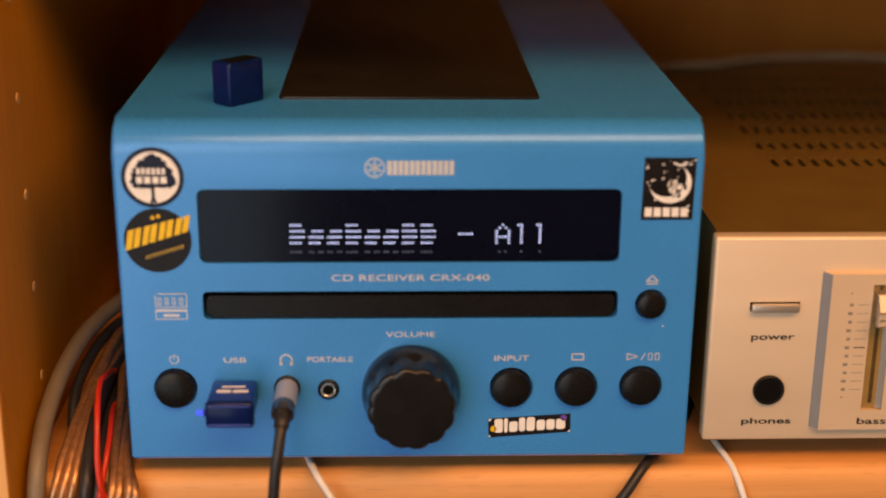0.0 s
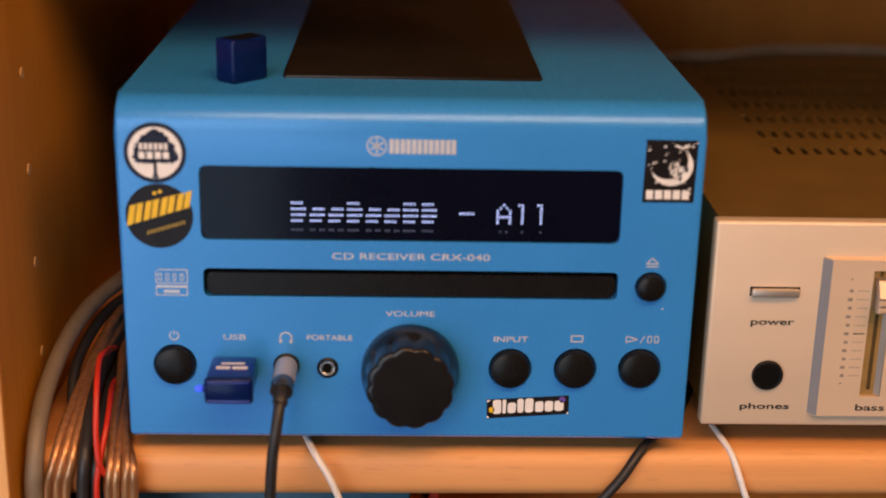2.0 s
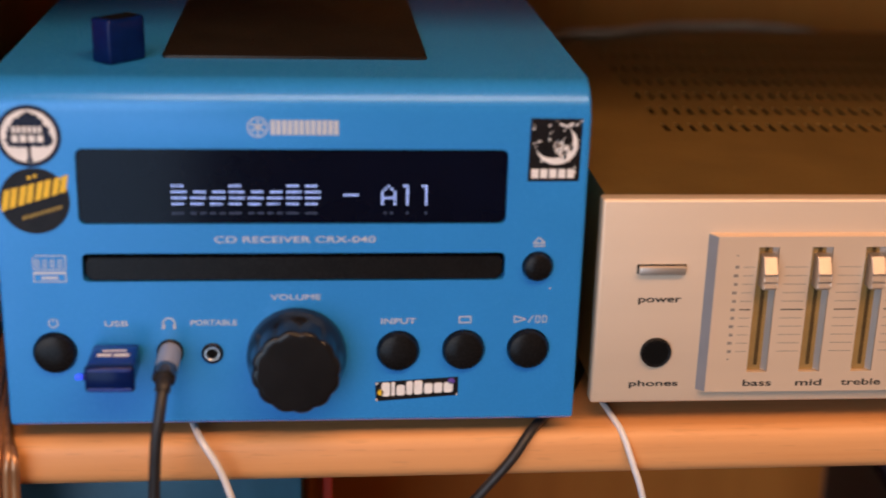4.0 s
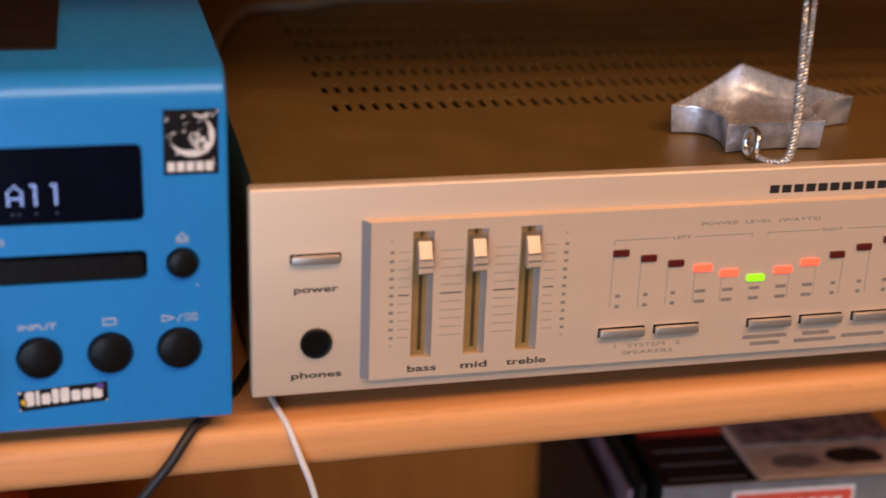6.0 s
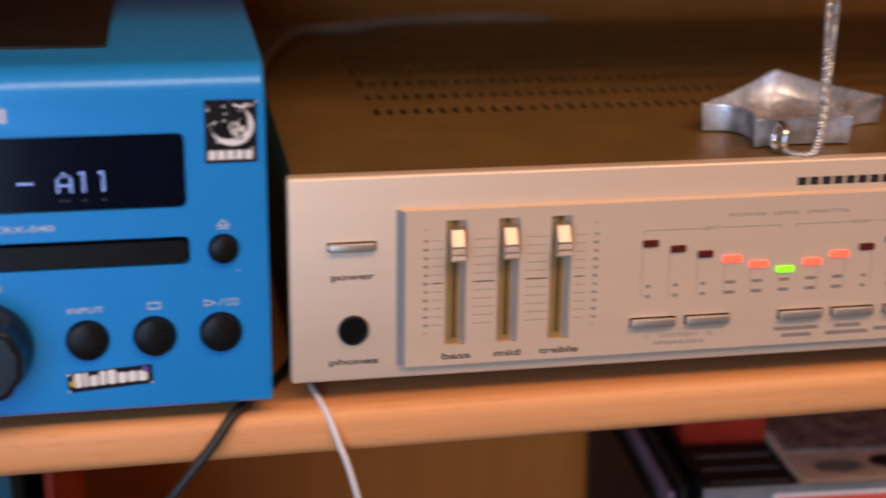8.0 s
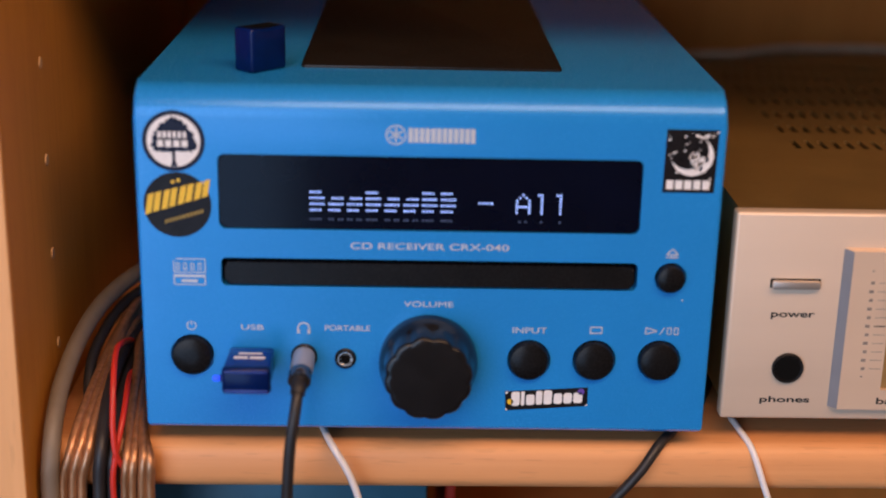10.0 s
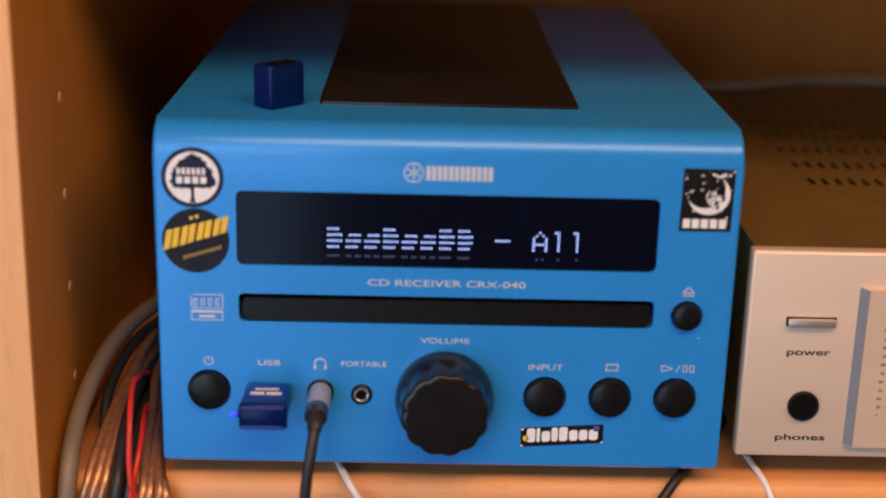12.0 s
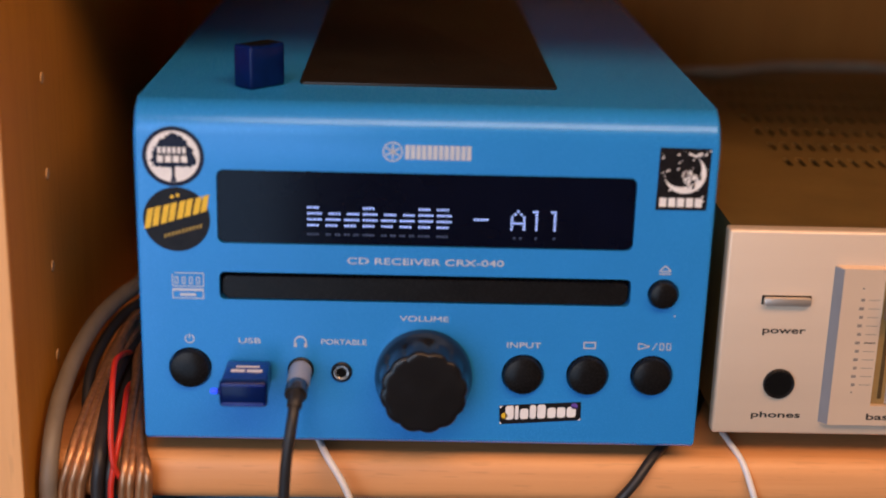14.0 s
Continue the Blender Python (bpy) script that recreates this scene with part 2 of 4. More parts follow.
def lathe_y(cx, cz, profile, n=48, lobe=None):
    """Turned body about an axis along y: profile rows of (y, radius, lobe amount)."""
    bm = bmesh.new()
    rings = []
    for row in profile:
        y, r = row[0], row[1]
        k = row[2] if len(row) > 2 else 0
        ring = []
        for i in range(n):
            a = 2 * math.pi * i / n
            rr = r + (k * lobe(a) if lobe else 0)
            ring.append(bm.verts.new((cx + rr * math.cos(a), y, cz + rr * math.sin(a))))
        rings.append(ring)
    for a, b in zip(rings, rings[1:]):
        for i in range(n):
            bm.faces.new((a[i], a[(i + 1) % n], b[(i + 1) % n], b[i]))
    bm.faces.new(rings[0])
    bm.faces.new(rings[-1][::-1])
    return bm


def glide(points, n=8):
    """Catmull-Rom line through the points."""
    p = [Vector(q) for q in points]
    p = [2 * p[0] - p[1], *p, 2 * p[-1] - p[-2]]
    out = []
    for a, b, c, d in zip(p, p[1:], p[2:], p[3:]):
        for i in range(n):
            t = i / n
            out.append(0.5 * (2 * b + (c - a) * t + (2 * a - 5 * b + 4 * c - d) * t ** 2 + (3 * b - a - 3 * c + d) * t ** 3))
    return out + [p[-2]]


def tube(points, r, n=12, flat=1.0):
    line = glide(points)
    bm = bmesh.new()
    side = Vector((1, 0.13, 0.07))
    rings = []
    for i, q in enumerate(line):
        t = (line[min(i + 1, len(line) - 1)] - line[max(i - 1, 0)]).normalized()
        side = (side - t * side.dot(t)).normalized()
        up = t.cross(side)
        rings.append([bm.verts.new(q + side * r * math.cos(2 * math.pi * k / n) + up * r * flat * math.sin(2 * math.pi * k / n))
                      for k in range(n)])
    for a, b in zip(rings, rings[1:]):
        for k in range(n):
            bm.faces.new((a[k], a[(k + 1) % n], b[(k + 1) % n], b[k]))
    bm.faces.new(rings[0][::-1])
    bm.faces.new(rings[-1])
    return bm


def cut(ob, cutters):
    """Cuts the given solids out of ob and keeps the plain result."""
    for c in cutters:
        me = bpy.data.meshes.new("cutter")
        bmesh.ops.recalc_face_normals(c, faces=c.faces)
        c.to_mesh(me)
        c.free()
        tool = new("cutter", me)
        tool.parent = ob.parent
        mod = ob.modifiers.new("cut", "BOOLEAN")
        mod.operation, mod.object, mod.solver = "DIFFERENCE", tool, "EXACT"
        dg = bpy.context.evaluated_depsgraph_get()
        done = bpy.data.meshes.new_from_object(ob.evaluated_get(dg))
        ob.modifiers.clear()
        old, ob.data = ob.data, done
        bpy.data.objects.remove(tool)
        bpy.data.meshes.remove(old)
    return ob


def lettering(text, x0, x1, z0, z1, y, mat, parent, name="lettering", label="", slant=0.0, bold=0.0):
    """Flat raised letters that fill the given rectangle of a front."""
    cu = bpy.data.curves.new(name, "FONT")
    cu.body, cu.size, cu.extrude, cu.shear, cu.offset = text, 1.0, 0.004, slant, bold
    tmp = new("tmp", cu)
    dg = bpy.context.evaluated_depsgraph_get()
    me = bpy.data.meshes.new_from_object(tmp.evaluated_get(dg))
    bpy.data.objects.remove(tmp)
    co = np.empty(len(me.vertices) * 3)
    me.vertices.foreach_get("co", co)
    co = co.reshape(-1, 3)
    lo, hi = co.min(0), co.max(0)
    out = np.empty_like(co)
    out[:, 0] = x0 + (co[:, 0] - lo[0]) / (hi[0] - lo[0]) * (x1 - x0)
    out[:, 2] = z0 + (co[:, 1] - lo[1]) / (hi[1] - lo[1]) * (z1 - z0)
    out[:, 1] = y - (co[:, 2] - lo[2]) / max(hi[2] - lo[2], 1e-9) * 0.00008
    me.vertices.foreach_set("co", out.ravel())
    me.materials.clear()
    me.materials.append(mat)
    me.name = name
    ob = new(name, me)
    ob.parent = parent
    if label:
        tagged(ob, label)
    return ob


def bars(rects, y, mat, parent, name="print_bar", label="", thick=0.00008):
    """Thin printed bars (x0, x1, z0, z1) on a front, each one a part."""
    for x0, x1, z0, z1 in rects:
        part(name, block(x0, x1, y - thick, y, z0, z1), mat, parent, label)


def outline_print(polys, y, mat, parent, name="emblem", label="", thick=0.00008, single=True):
    """Printed shapes from (x, z) outlines: one part, or a part each."""
    groups = [polys] if single else [[p] for p in polys]
    for some in groups:
        bm = bmesh.new()
        for poly in some:
            a = [bm.verts.new((x, y - thick, z)) for x, z in poly]
            b = [bm.verts.new((x, y, z)) for x, z in poly]
            bm.faces.new(a)
            for i in range(len(a)):
                bm.faces.new((a[i], b[i], b[(i + 1) % len(a)], a[(i + 1) % len(a)]))
        part(name, bm, mat, parent, label)


def stroke(points, w):
    """A flat line of width w along (x, z) points, as one polygon."""
    left, right = [], []
    for i, (x, z) in enumerate(points):
        a, b = points[max(i - 1, 0)], points[min(i + 1, len(points) - 1)]
        d = Vector((b[0] - a[0], b[1] - a[1])).normalized()
        left.append((x - d.y * w / 2, z + d.x * w / 2))
        right.append((x + d.y * w / 2, z - d.x * w / 2))
    return left + right[::-1]


# ---- room ----
# unseen shell added around the bookcase to shape bounce light
def room():
    x0, x1, y0, y1, z0, z1 = -2.4, 2.4, -2.2, 0.46, -1.0, 1.4
    floor = part("floor", block(x0, x1, y0, y1, z0 - 0.1, z0), FLOOR_MAT)
    tagged(floor, "unseen floor of the room, dark for low reflections", "floor", kind="structure")
    ceil = part("ceiling", block(x0, x1, y0, y1, z1, z1 + 0.1), PLASTER)
    tagged(ceil, "unseen plaster ceiling of the room", "ceiling", kind="structure")
    for n, b in (("wall_north", (x0, x1, y1, y1 + 0.1, z0, z1)), ("wall_west", (x0 - 0.1, x0, y0, y1, z0, z1)),
                 ("wall_east", (x1, x1 + 0.1, y0, y1, z0, z1))):
        tagged(part(n, block(*b), PLASTER), "unseen plaster wall of the room", "wall", kind="structure")
    south = thing("wall_south", "unseen plaster wall with a wide glazed door opening", "wall", kind="structure")
    for b in ((x0, -2.15, z0, z1), (-0.14, x1, z0, z1), (-2.15, -0.14, 1.38, z1)):
        part("wall_piece", block(b[0], b[1], y0 - 0.1, y0, b[2], b[3]), PLASTER, south)
    win = thing("window_1", "white framed glazed door letting in cool daylight", "window", kind="structure")
    for b in ((-2.15, -2.09, z0, 1.38), (-0.20, -0.14, z0, 1.38), (-2.09, -0.20, z0, z0 + 0.02), (-2.09, -0.20, 1.31, 1.38)):
        part("window_frame", block(b[0], b[1], y0 - 0.09, y0 - 0.03, b[2], b[3], 0.004), FRAME_MAT, win)


room()

# ---- bookcase ----
CASE = pose(0, 0.0066, 0, 0, 0, 0.6)
bookcase = thing("bookcase", "beech veneered bookcase with shelves and peg holes", "bookcase", CASE)


def board(name, x0, x1, y0, y1, z0, z1, mat, r, label=""):
    return part(name, block(x0, x1, y0, y1, z0, z1, r, 4), mat, bookcase, label, smooth=True)


board("shelf", -0.0363, 0.86, -0.0045, 0.36, -0.0172, 0.0, WOOD_X, 0.0055, "beech shelf with a rounded front edge")
# upper shelf is unseen; its height is set to shade the rear
board("shelf", -0.0363, 0.86, -0.0045, 0.36, 0.211, 0.2282, WOOD_X, 0.0055)
board("shelf", -0.0363, 0.86, -0.0045, 0.36, -0.2972, -0.28, WOOD_X, 0.0055)
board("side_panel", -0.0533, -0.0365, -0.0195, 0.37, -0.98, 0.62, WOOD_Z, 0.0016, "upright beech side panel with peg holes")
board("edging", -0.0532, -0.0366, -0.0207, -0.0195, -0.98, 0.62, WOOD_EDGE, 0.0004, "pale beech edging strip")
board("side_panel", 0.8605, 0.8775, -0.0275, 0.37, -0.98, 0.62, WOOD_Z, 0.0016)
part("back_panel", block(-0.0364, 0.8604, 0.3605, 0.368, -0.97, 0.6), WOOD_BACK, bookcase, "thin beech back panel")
for k in range(-3, 7):
    z = 0.0525 + 0.0325 * k
    bm = bmesh.new()
    bmesh.ops.create_cone(bm, cap_ends=True, segments=14, radius1=0.0021, radius2=0.0018, depth=0.0006)
    bmesh.ops.rotate(bm, verts=bm.verts, matrix=Matrix.Rotation(radians(90), 3, "Y"))
    bmesh.ops.translate(bm, verts=bm.verts, vec=(-0.0363, 0.0325, z))
    part("peg_hole", bm, RAW_WOOD, bookcase, "pale plugged peg hole")


# ---- blue compact receiver ----
W, D, ZB, ZT = 0.18, 0.282, 0.0068, 0.1185


def receiver():
    rec = thing("cd_receiver", "blue lacquered compact disc receiver with stickers and a black knob", "stereo receiver")
    # side profile, swept across the width
    prof, R = [], 0.0095
    prof.append((0.0, ZB + 0.0012))
    for i in range(9):
        a = radians(180 - 90 * i / 8)
        prof.append((R + R * math.cos(a), ZT - R + R * math.sin(a)))
    for i in range(7):
        a = radians(90 - 90 * i / 6)
        prof.append((D - R + R * math.cos(a), ZT - R + R * math.sin(a)))
    prof += [(D, ZB), (0.0012, ZB)]
    bm = bmesh.new()
    left = [bm.verts.new((0, y, z)) for y, z in prof]
    right = [bm.verts.new((W, y, z)) for y, z in prof]
    fl, fr = bm.faces.new(left), bm.faces.new(right[::-1])
    for i in range(len(prof)):
        j = (i + 1) % len(prof)
        bm.faces.new((left[i], left[j], right[j], right[i]))
    bmesh.ops.bevel(bm, geom=list(fl.edges) + list(fr.edges), offset=0.0011, segments=3, affect="EDGES", profile=0.5)
    casing = part("casing", bm, BLUE, rec, "blue lacquered metal casing with a rounded top edge")
    cut(casing, [slab(rounded(0.0249, 0.1552, 0.0743, 0.0981, 0.0022), -0.01, 0.004),
                 slab(rounded(0.0252, 0.1555, 0.0556, 0.0649, 0.0018), -0.01, 0.006)]
        + [slab(circle(x, z, r + 0.0005), -0.01, 0.003) for x, z, r in
           ((0.0154, 0.0322, 0.0064), (0.1224, 0.0318, 0.0064), (0.1433, 0.0320, 0.0064), (0.1641, 0.0322, 0.0064), (0.1659, 0.0602, 0.0045))]
        + [slab(rounded(0.0272, 0.0406, 0.0278, 0.0334, 0.0004), -0.01, 0.008)])
    casing.data.materials.clear()
    casing.data.materials.append(BLUE)
    casing.data.polygons.foreach_set("use_smooth", [True] * len(casing.data.polygons))
    casing.data.set_sharp_from_angle(angle=radians(30))
    # display
    win = part("display_window", slab(rounded(0.0251, 0.1550, 0.0745, 0.0979, 0.0020), 0.0007, 0.0035, 0.0004), GLASS, rec,
               "glossy black display window with lit dot letters")
    # dark sheet for the shade in the gap around the window
    part("display_gap_shade", slab(rounded(0.0249, 0.1552, 0.0743, 0.0981, 0.0022), 0.0036, 0.0040), VOID, rec)
    dots = bmesh.new()

    def dot(x, z, s=0.00034):
        v = [dots.verts.new((x + s * math.cos(a), 0.0005, z + s * math.sin(a))) for a in [math.pi / 4 * k + 0.39 for k in range(8)]]
        dots.faces.new(v)

    glyph = {"A": ("..X..", ".X.X.", "X...X", "X...X", "XXXXX", "X...X", "X...X"), "l": (".XX..", "..X..", "..X..", "..X..", "..X..", "..X..", "..X.."),
             "-": (".....", ".....", ".....", "XXXXX", ".....", ".....", "....."),
             "tall": ("XXXX.", ".....", "XXXXX", ".....", "XXXXX", ".....", "XXXX."), "low": (".....", ".....", ".XXXX", ".....", "XXXXX", ".....", "XXXX.")}
    pitch, cell = 0.00096, 0.00578
    word = ["tall", "low", "low", "tall", "low", "low", "tall", "tall", None, "-", None, "A", "l", "l"]
    for i, g in enumerate(word):
        if g is None:
            continue
        for r, line in enumerate(glyph[g]):
            for c, ch in enumerate(line):
                if ch == "X":
                    dot(0.0532 + i * cell + c * pitch, 0.0864 - r * pitch)
    part("display_letters", dots, LIT, win, "bluish white glowing dot-matrix line")
    dots = bmesh.new()
    for i, g in enumerate(word):
        if g in (None, "-"):
            continue
        for c in ((0, 1, 2, 3) if g == "tall" else (1, 3) if g == "A" else (2,) if g == "l" else (0, 1, 3, 4)):
            dot(0.0532 + i * cell + c * pitch, 0.0777)
    tagged(part("display_underline", dots, LIT_FAINT, win), "faint bluish row of dots", kind="stuff")
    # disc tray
    # near-black sheet in place of the shade behind the tray
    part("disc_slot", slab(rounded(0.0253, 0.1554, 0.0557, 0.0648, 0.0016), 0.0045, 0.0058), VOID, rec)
    part("disc_tray", slab(rounded(0.0264, 0.1544, 0.0562, 0.0634, 0.0014), 0.0002, 0.0044, 0.0009), BLACK, rec, "black disc tray front")
    # push buttons
    for x, z, r in ((0.0154, 0.0322, 0.0064), (0.1224, 0.0318, 0.0064), (0.1433, 0.0320, 0.0064), (0.1641, 0.0322, 0.0064), (0.1659, 0.0602, 0.0045)):
        part("button", lathe_y(x, z, [(0.0029, r), (-0.0014, r), (-0.0021, r * 0.93), (-0.0026, r * 0.7), (-0.0028, r * 0.3)], 40), BLACK, rec,
             "domed black push button", smooth=True)
    # volume knob with twelve shallow lobes
    rim = [(-0.0003, 0.0157), (-0.0032, 0.0157), (-0.0045, 0.0155), (-0.0058, 0.0151), (-0.0072, 0.0146), (-0.0082, 0.0143, 0.0002), (-0.0094, 0.0140, 0.0005),
           (-0.0140, 0.0137, 0.0006), (-0.0147, 0.0136, 0.0006), (-0.0152, 0.0133, 0.0006), (-0.0154, 0.0129, 0.0006), (-0.0155, 0.0123, 0.0005), (-0.0155, 0.0116, 0.0004), (-0.0155, 0.004)]
    part("volume_knob", lathe_y(0.0903, 0.0311, rim, 144, lambda a: abs(math.sin(6 * a + 0.5)) ** 0.8 * 1.4 - 1.0), KNOB, rec,
         "large black scalloped volume knob", smooth=True)
    # socket and its ring
    sock = part("socket", lathe_y(0.0639, 0.0316, [(0.0, 0.0034), (-0.0006, 0.0034), (-0.0008, 0.0031), (-0.0008, 0.0028)], 32), BLACK, rec, "small round jack socket")
    part("ring", lathe_y(0.0639, 0.0316, [(-0.0008, 0.0026), (-0.0013, 0.0024), (-0.0013, 0.0020), (-0.0009, 0.0016)], 32), STEEL, sock, "chrome socket ring", smooth=True)
    # flat near-black disc painted as the shaded hole
    part("bore", lathe_y(0.0639, 0.0316, [(-0.00093, 0.00155), (-0.00103, 0.0015)], 24), VOID, sock)
    part("socket", lathe_y(0.0508, 0.0322, [(0.0, 0.0042), (-0.0007, 0.0042), (-0.0009, 0.0039)], 32), BLACK, rec)
    # print on the front
    y = -0.00005
    lettering("CD RECEIVER CRX-040", 0.0655, 0.1148, 0.0683, 0.0704, y, PRINT, rec, bold=0.004)
    lettering("VOLUME", 0.0823, 0.0979, 0.0494, 0.0512, y, PRINT, rec)
    lettering("USB", 0.0310, 0.0381, 0.0409, 0.0427, y, PRINT, rec, bold=0.006)
    lettering("PORTABLE", 0.0574, 0.0718, 0.0410, 0.0428, y, PRINT, rec, bold=0.006)
    lettering("INPUT", 0.1169, 0.1279, 0.0410, 0.0429, y, PRINT, rec, bold=0.006)
    # maker's emblem: ring with a star, and a row of plain blocks
    cx, cz, r = 0.0792, 0.1049, 0.0029
    ring = [stroke([(cx + r * math.cos(a), cz + r * math.sin(a)) for a in np.linspace(s, s + math.pi, 20)], 0.0004) for s in (0, math.pi)]
    spokes = [stroke([(cx, cz), (cx + 0.0023 * math.cos(a), cz + 0.0023 * math.sin(a))], 0.0005) for a in np.linspace(0.52, 0.52 + 2 * math.pi, 7)[:-1]]
    outline_print(ring + spokes, y, PRINT, rec, "emblem", "silver ring with a star")
    bars([(0.0830 + 0.00345 * i + d, 0.0830 + 0.00345 * i + d + 0.00135, 0.1026, 0.1071) for i in range(6) for d in (0.0, 0.0017)], y, PRINT, rec, "wordmark_block", "silver block")
    # symbols
    c = (0.0154, 0.0421)
    outline_print([stroke([(c[0] + 0.0014 * math.sin(a), c[1] + 0.0014 * math.cos(a)) for a in np.linspace(0.5, 2 * math.pi - 0.5, 20)], 0.00035),
                   stroke([(c[0], c[1] + 0.0002), (c[0], c[1] + 0.0017)], 0.00035)], y, PRINT, rec, "power_symbol")
    c = (0.0507, 0.0417)
    outline_print([stroke([(c[0] + 0.0018 * math.cos(a), c[1] + 0.0018 * math.sin(a)) for a in np.linspace(-0.5, math.pi + 0.5, 20)], 0.00045),
                   [(c[0] - 0.0021, c[1] - 0.0018), (c[0] - 0.0012, c[1] - 0.0018), (c[0] - 0.0012, c[1] - 0.0004), (c[0] - 0.0021, c[1] - 0.0004)],
                   [(c[0] + 0.0012, c[1] - 0.0018), (c[0] + 0.0021, c[1] - 0.0018), (c[0] + 0.0021, c[1] - 0.0004), (c[0] + 0.0012, c[1] - 0.0004)]],
                  y, PRINT, rec, "headphone_symbol")
    bars([(0.1415, 0.1455, 0.0431, 0.0435), (0.1415, 0.1455, 0.0411, 0.0415), (0.1415, 0.1419, 0.0415, 0.0431), (0.1451, 0.1455, 0.0415, 0.0431)], y, PRINT, rec, "stop_symbol")
    tri = [(0.1593, 0.0434), (0.1593, 0.0412), (0.1629, 0.0423), (0.1593, 0.0434)]
    outline_print([stroke(tri[i:i + 2], 0.00035) for i in range(3)] + [stroke([(0.1638, 0.0411), (0.1652, 0.0435)], 0.0003)]
                  + [stroke([(x, 0.0412), (x, 0.0434)], 0.0003) for x in (0.1662, 0.1674, 0.1684, 0.1696)]
                  + [stroke([(a, z), (a + 0.0012, z)], 0.0003) for a in (0.1662, 0.1684) for z in (0.0412, 0.0434)], y, PRINT, rec, "play_symbol")
    tri = [(0.1641, 0.0679), (0.1679, 0.0679), (0.1660, 0.0698), (0.1641, 0.0679)]
    outline_print([stroke(tri[i:i + 2], 0.0004) for i in range(3)] + [stroke([(0.1641, 0.0670), (0.1679, 0.0670)], 0.0004)], y, PRINT, rec, "eject_symbol")
    # disc mark: plain striped block
    bars([(0.0112, 0.0203, 0.0641, 0.0644), (0.0106, 0.0203, 0.0597, 0.0600), (0.0104, 0.0107, 0.0600, 0.0638), (0.0201, 0.0204, 0.0600, 0.0641)]
         + [(0.0112 + 0.00225 * i, 0.0115 + 0.00225 * i, 0.0606, 0.0630) for i in range(4)]
         + [(0.0121 + 0.00225 * i, 0.0124 + 0.00225 * i, 0.0606, 0.0630) for i in range(4)]
         + [(0.0113 + 0.00225 * i, 0.0123 + 0.00225 * i, z, z + 0.0003) for i in range(4) for z in (0.0606, 0.0627)]
         + [(0.0104, 0.0203, 0.0583, 0.0591), (0.0104, 0.0107, 0.0557, 0.0583), (0.0200, 0.0203, 0.0557, 0.0583), (0.0107, 0.0200, 0.0557, 0.0560), (0.0128, 0.0178, 0.0566, 0.0575)],
         y, PRINT, rec, "disc_mark_bar")
    # stickers
    s = part("sticker", slab(circle(0.0119, 0.1019, 0.0095), -0.00012, 0.0, 0.00004), STICK_NAVY, rec, "round white and navy tree sticker")
    outline_print([circle(0.0119, 0.1019, 0.0081)], -0.00012, STICK_WHITE, s, "white_disc")
    rng = random.Random(4)
    tree = []
    for k in range(72):
        a = 2 * math.pi * k / 72
        rough = 0.90 + 0.16 * rng.random()
        tree.append((0.0119 + 0.0069 * math.cos(a) * rough * (1 - 0.30 * max(math.sin(a), 0)), max(0.1020 + 0.0072 * math.sin(a) * rough, 0.0984 + 0.0006 * rng.random())))
    outline_print([tree, [(0.0108, 0.0940), (0.0130, 0.0940), (0.0123, 0.0957), (0.0124, 0.0990), (0.0113, 0.0990), (0.0114, 0.0957)]], -0.00021, STICK_NAVY, s, "tree_shape")
    bars([(0.0072 + 0.00152 * i, 0.0082 + 0.00152 * i, 0.1029, 0.1049) for i in range(6)] + [(0.0070 + 0.00245 * i, 0.0088 + 0.00245 * i, 0.1001, 0.1022) for i in range(4)],
         -0.0003, STICK_WHITE, s, "letter_bar")
    s = part("sticker", slab(circle(0.0124, 0.0818, 0.0104), -0.00012, 0.0, 0.00004), STICK_BLACK, rec, "round black sticker with yellow slanted blocks")
    blocks = []
    for i in range(4):
        x = 0.0024 + 0.0050 * i
        b = 0.0785 + 0.0016 * i
        h = 0.0062 - 0.0003 * i
        blocks += [[(x, b), (x + 0.0019, b + 0.0006), (x + 0.0030, b + h + 0.0008), (x + 0.0011, b + h + 0.0002)],
                   [(x + 0.0024, b + 0.0008), (x + 0.0043, b + 0.0014), (x + 0.0053, b + h + 0.0014), (x + 0.0034, b + h + 0.0009)]]
    outline_print(blocks + [circle(0.0112 + d, 0.0891 + d * 0.3, 0.0006, 10) for d in (0, 0.0017)], -0.00012, STICK_YELLOW, s, "letter_bar", single=False)
    for i in range(11):
        x, z = 0.0084 + 0.0011 * i, 0.0757 + 0.00034 * i
        outline_print([[(x, z), (x + 0.0007, z + 0.0002), (x + 0.0009, z + 0.0014), (x + 0.0002, z + 0.0012)]], -0.00012, STICK_OCHRE, s, "small_letter_bar")
    s = part("sticker", slab([(0.1616, 0.1081), (0.1776, 0.1080), (0.1773, 0.0882), (0.1613, 0.0881)], -0.00012, 0.0), STICK_BLACK, rec,
             "scuffed black sticker with a white crescent")
    cx, cz = 0.1699, 0.0998
    outer = [(cx + 0.0065 * math.cos(a), cz + 0.0063 * math.sin(a)) for a in np.linspace(-2.7, 1.05, 26)]
    inner = [(cx - 0.0012 + 0.0061 * math.cos(a), cz + 0.0016 + 0.0058 * math.sin(a)) for a in np.linspace(0.95, -2.6, 24)]
    chips = []
    for i in range(30):
        x, z, w = 0.1618 + 0.0153 * rng.random(), 0.0884 + 0.0192 * rng.random(), 0.0004 + 0.0009 * rng.random()
        chips.append([(x, z), (x + w, z + 0.0003), (x + w * 0.6, z + w * 0.8)])
    for i in range(14):
        x, z = 0.1672 + 0.0068 * rng.random(), 0.0950 + 0.0045 * rng.random()
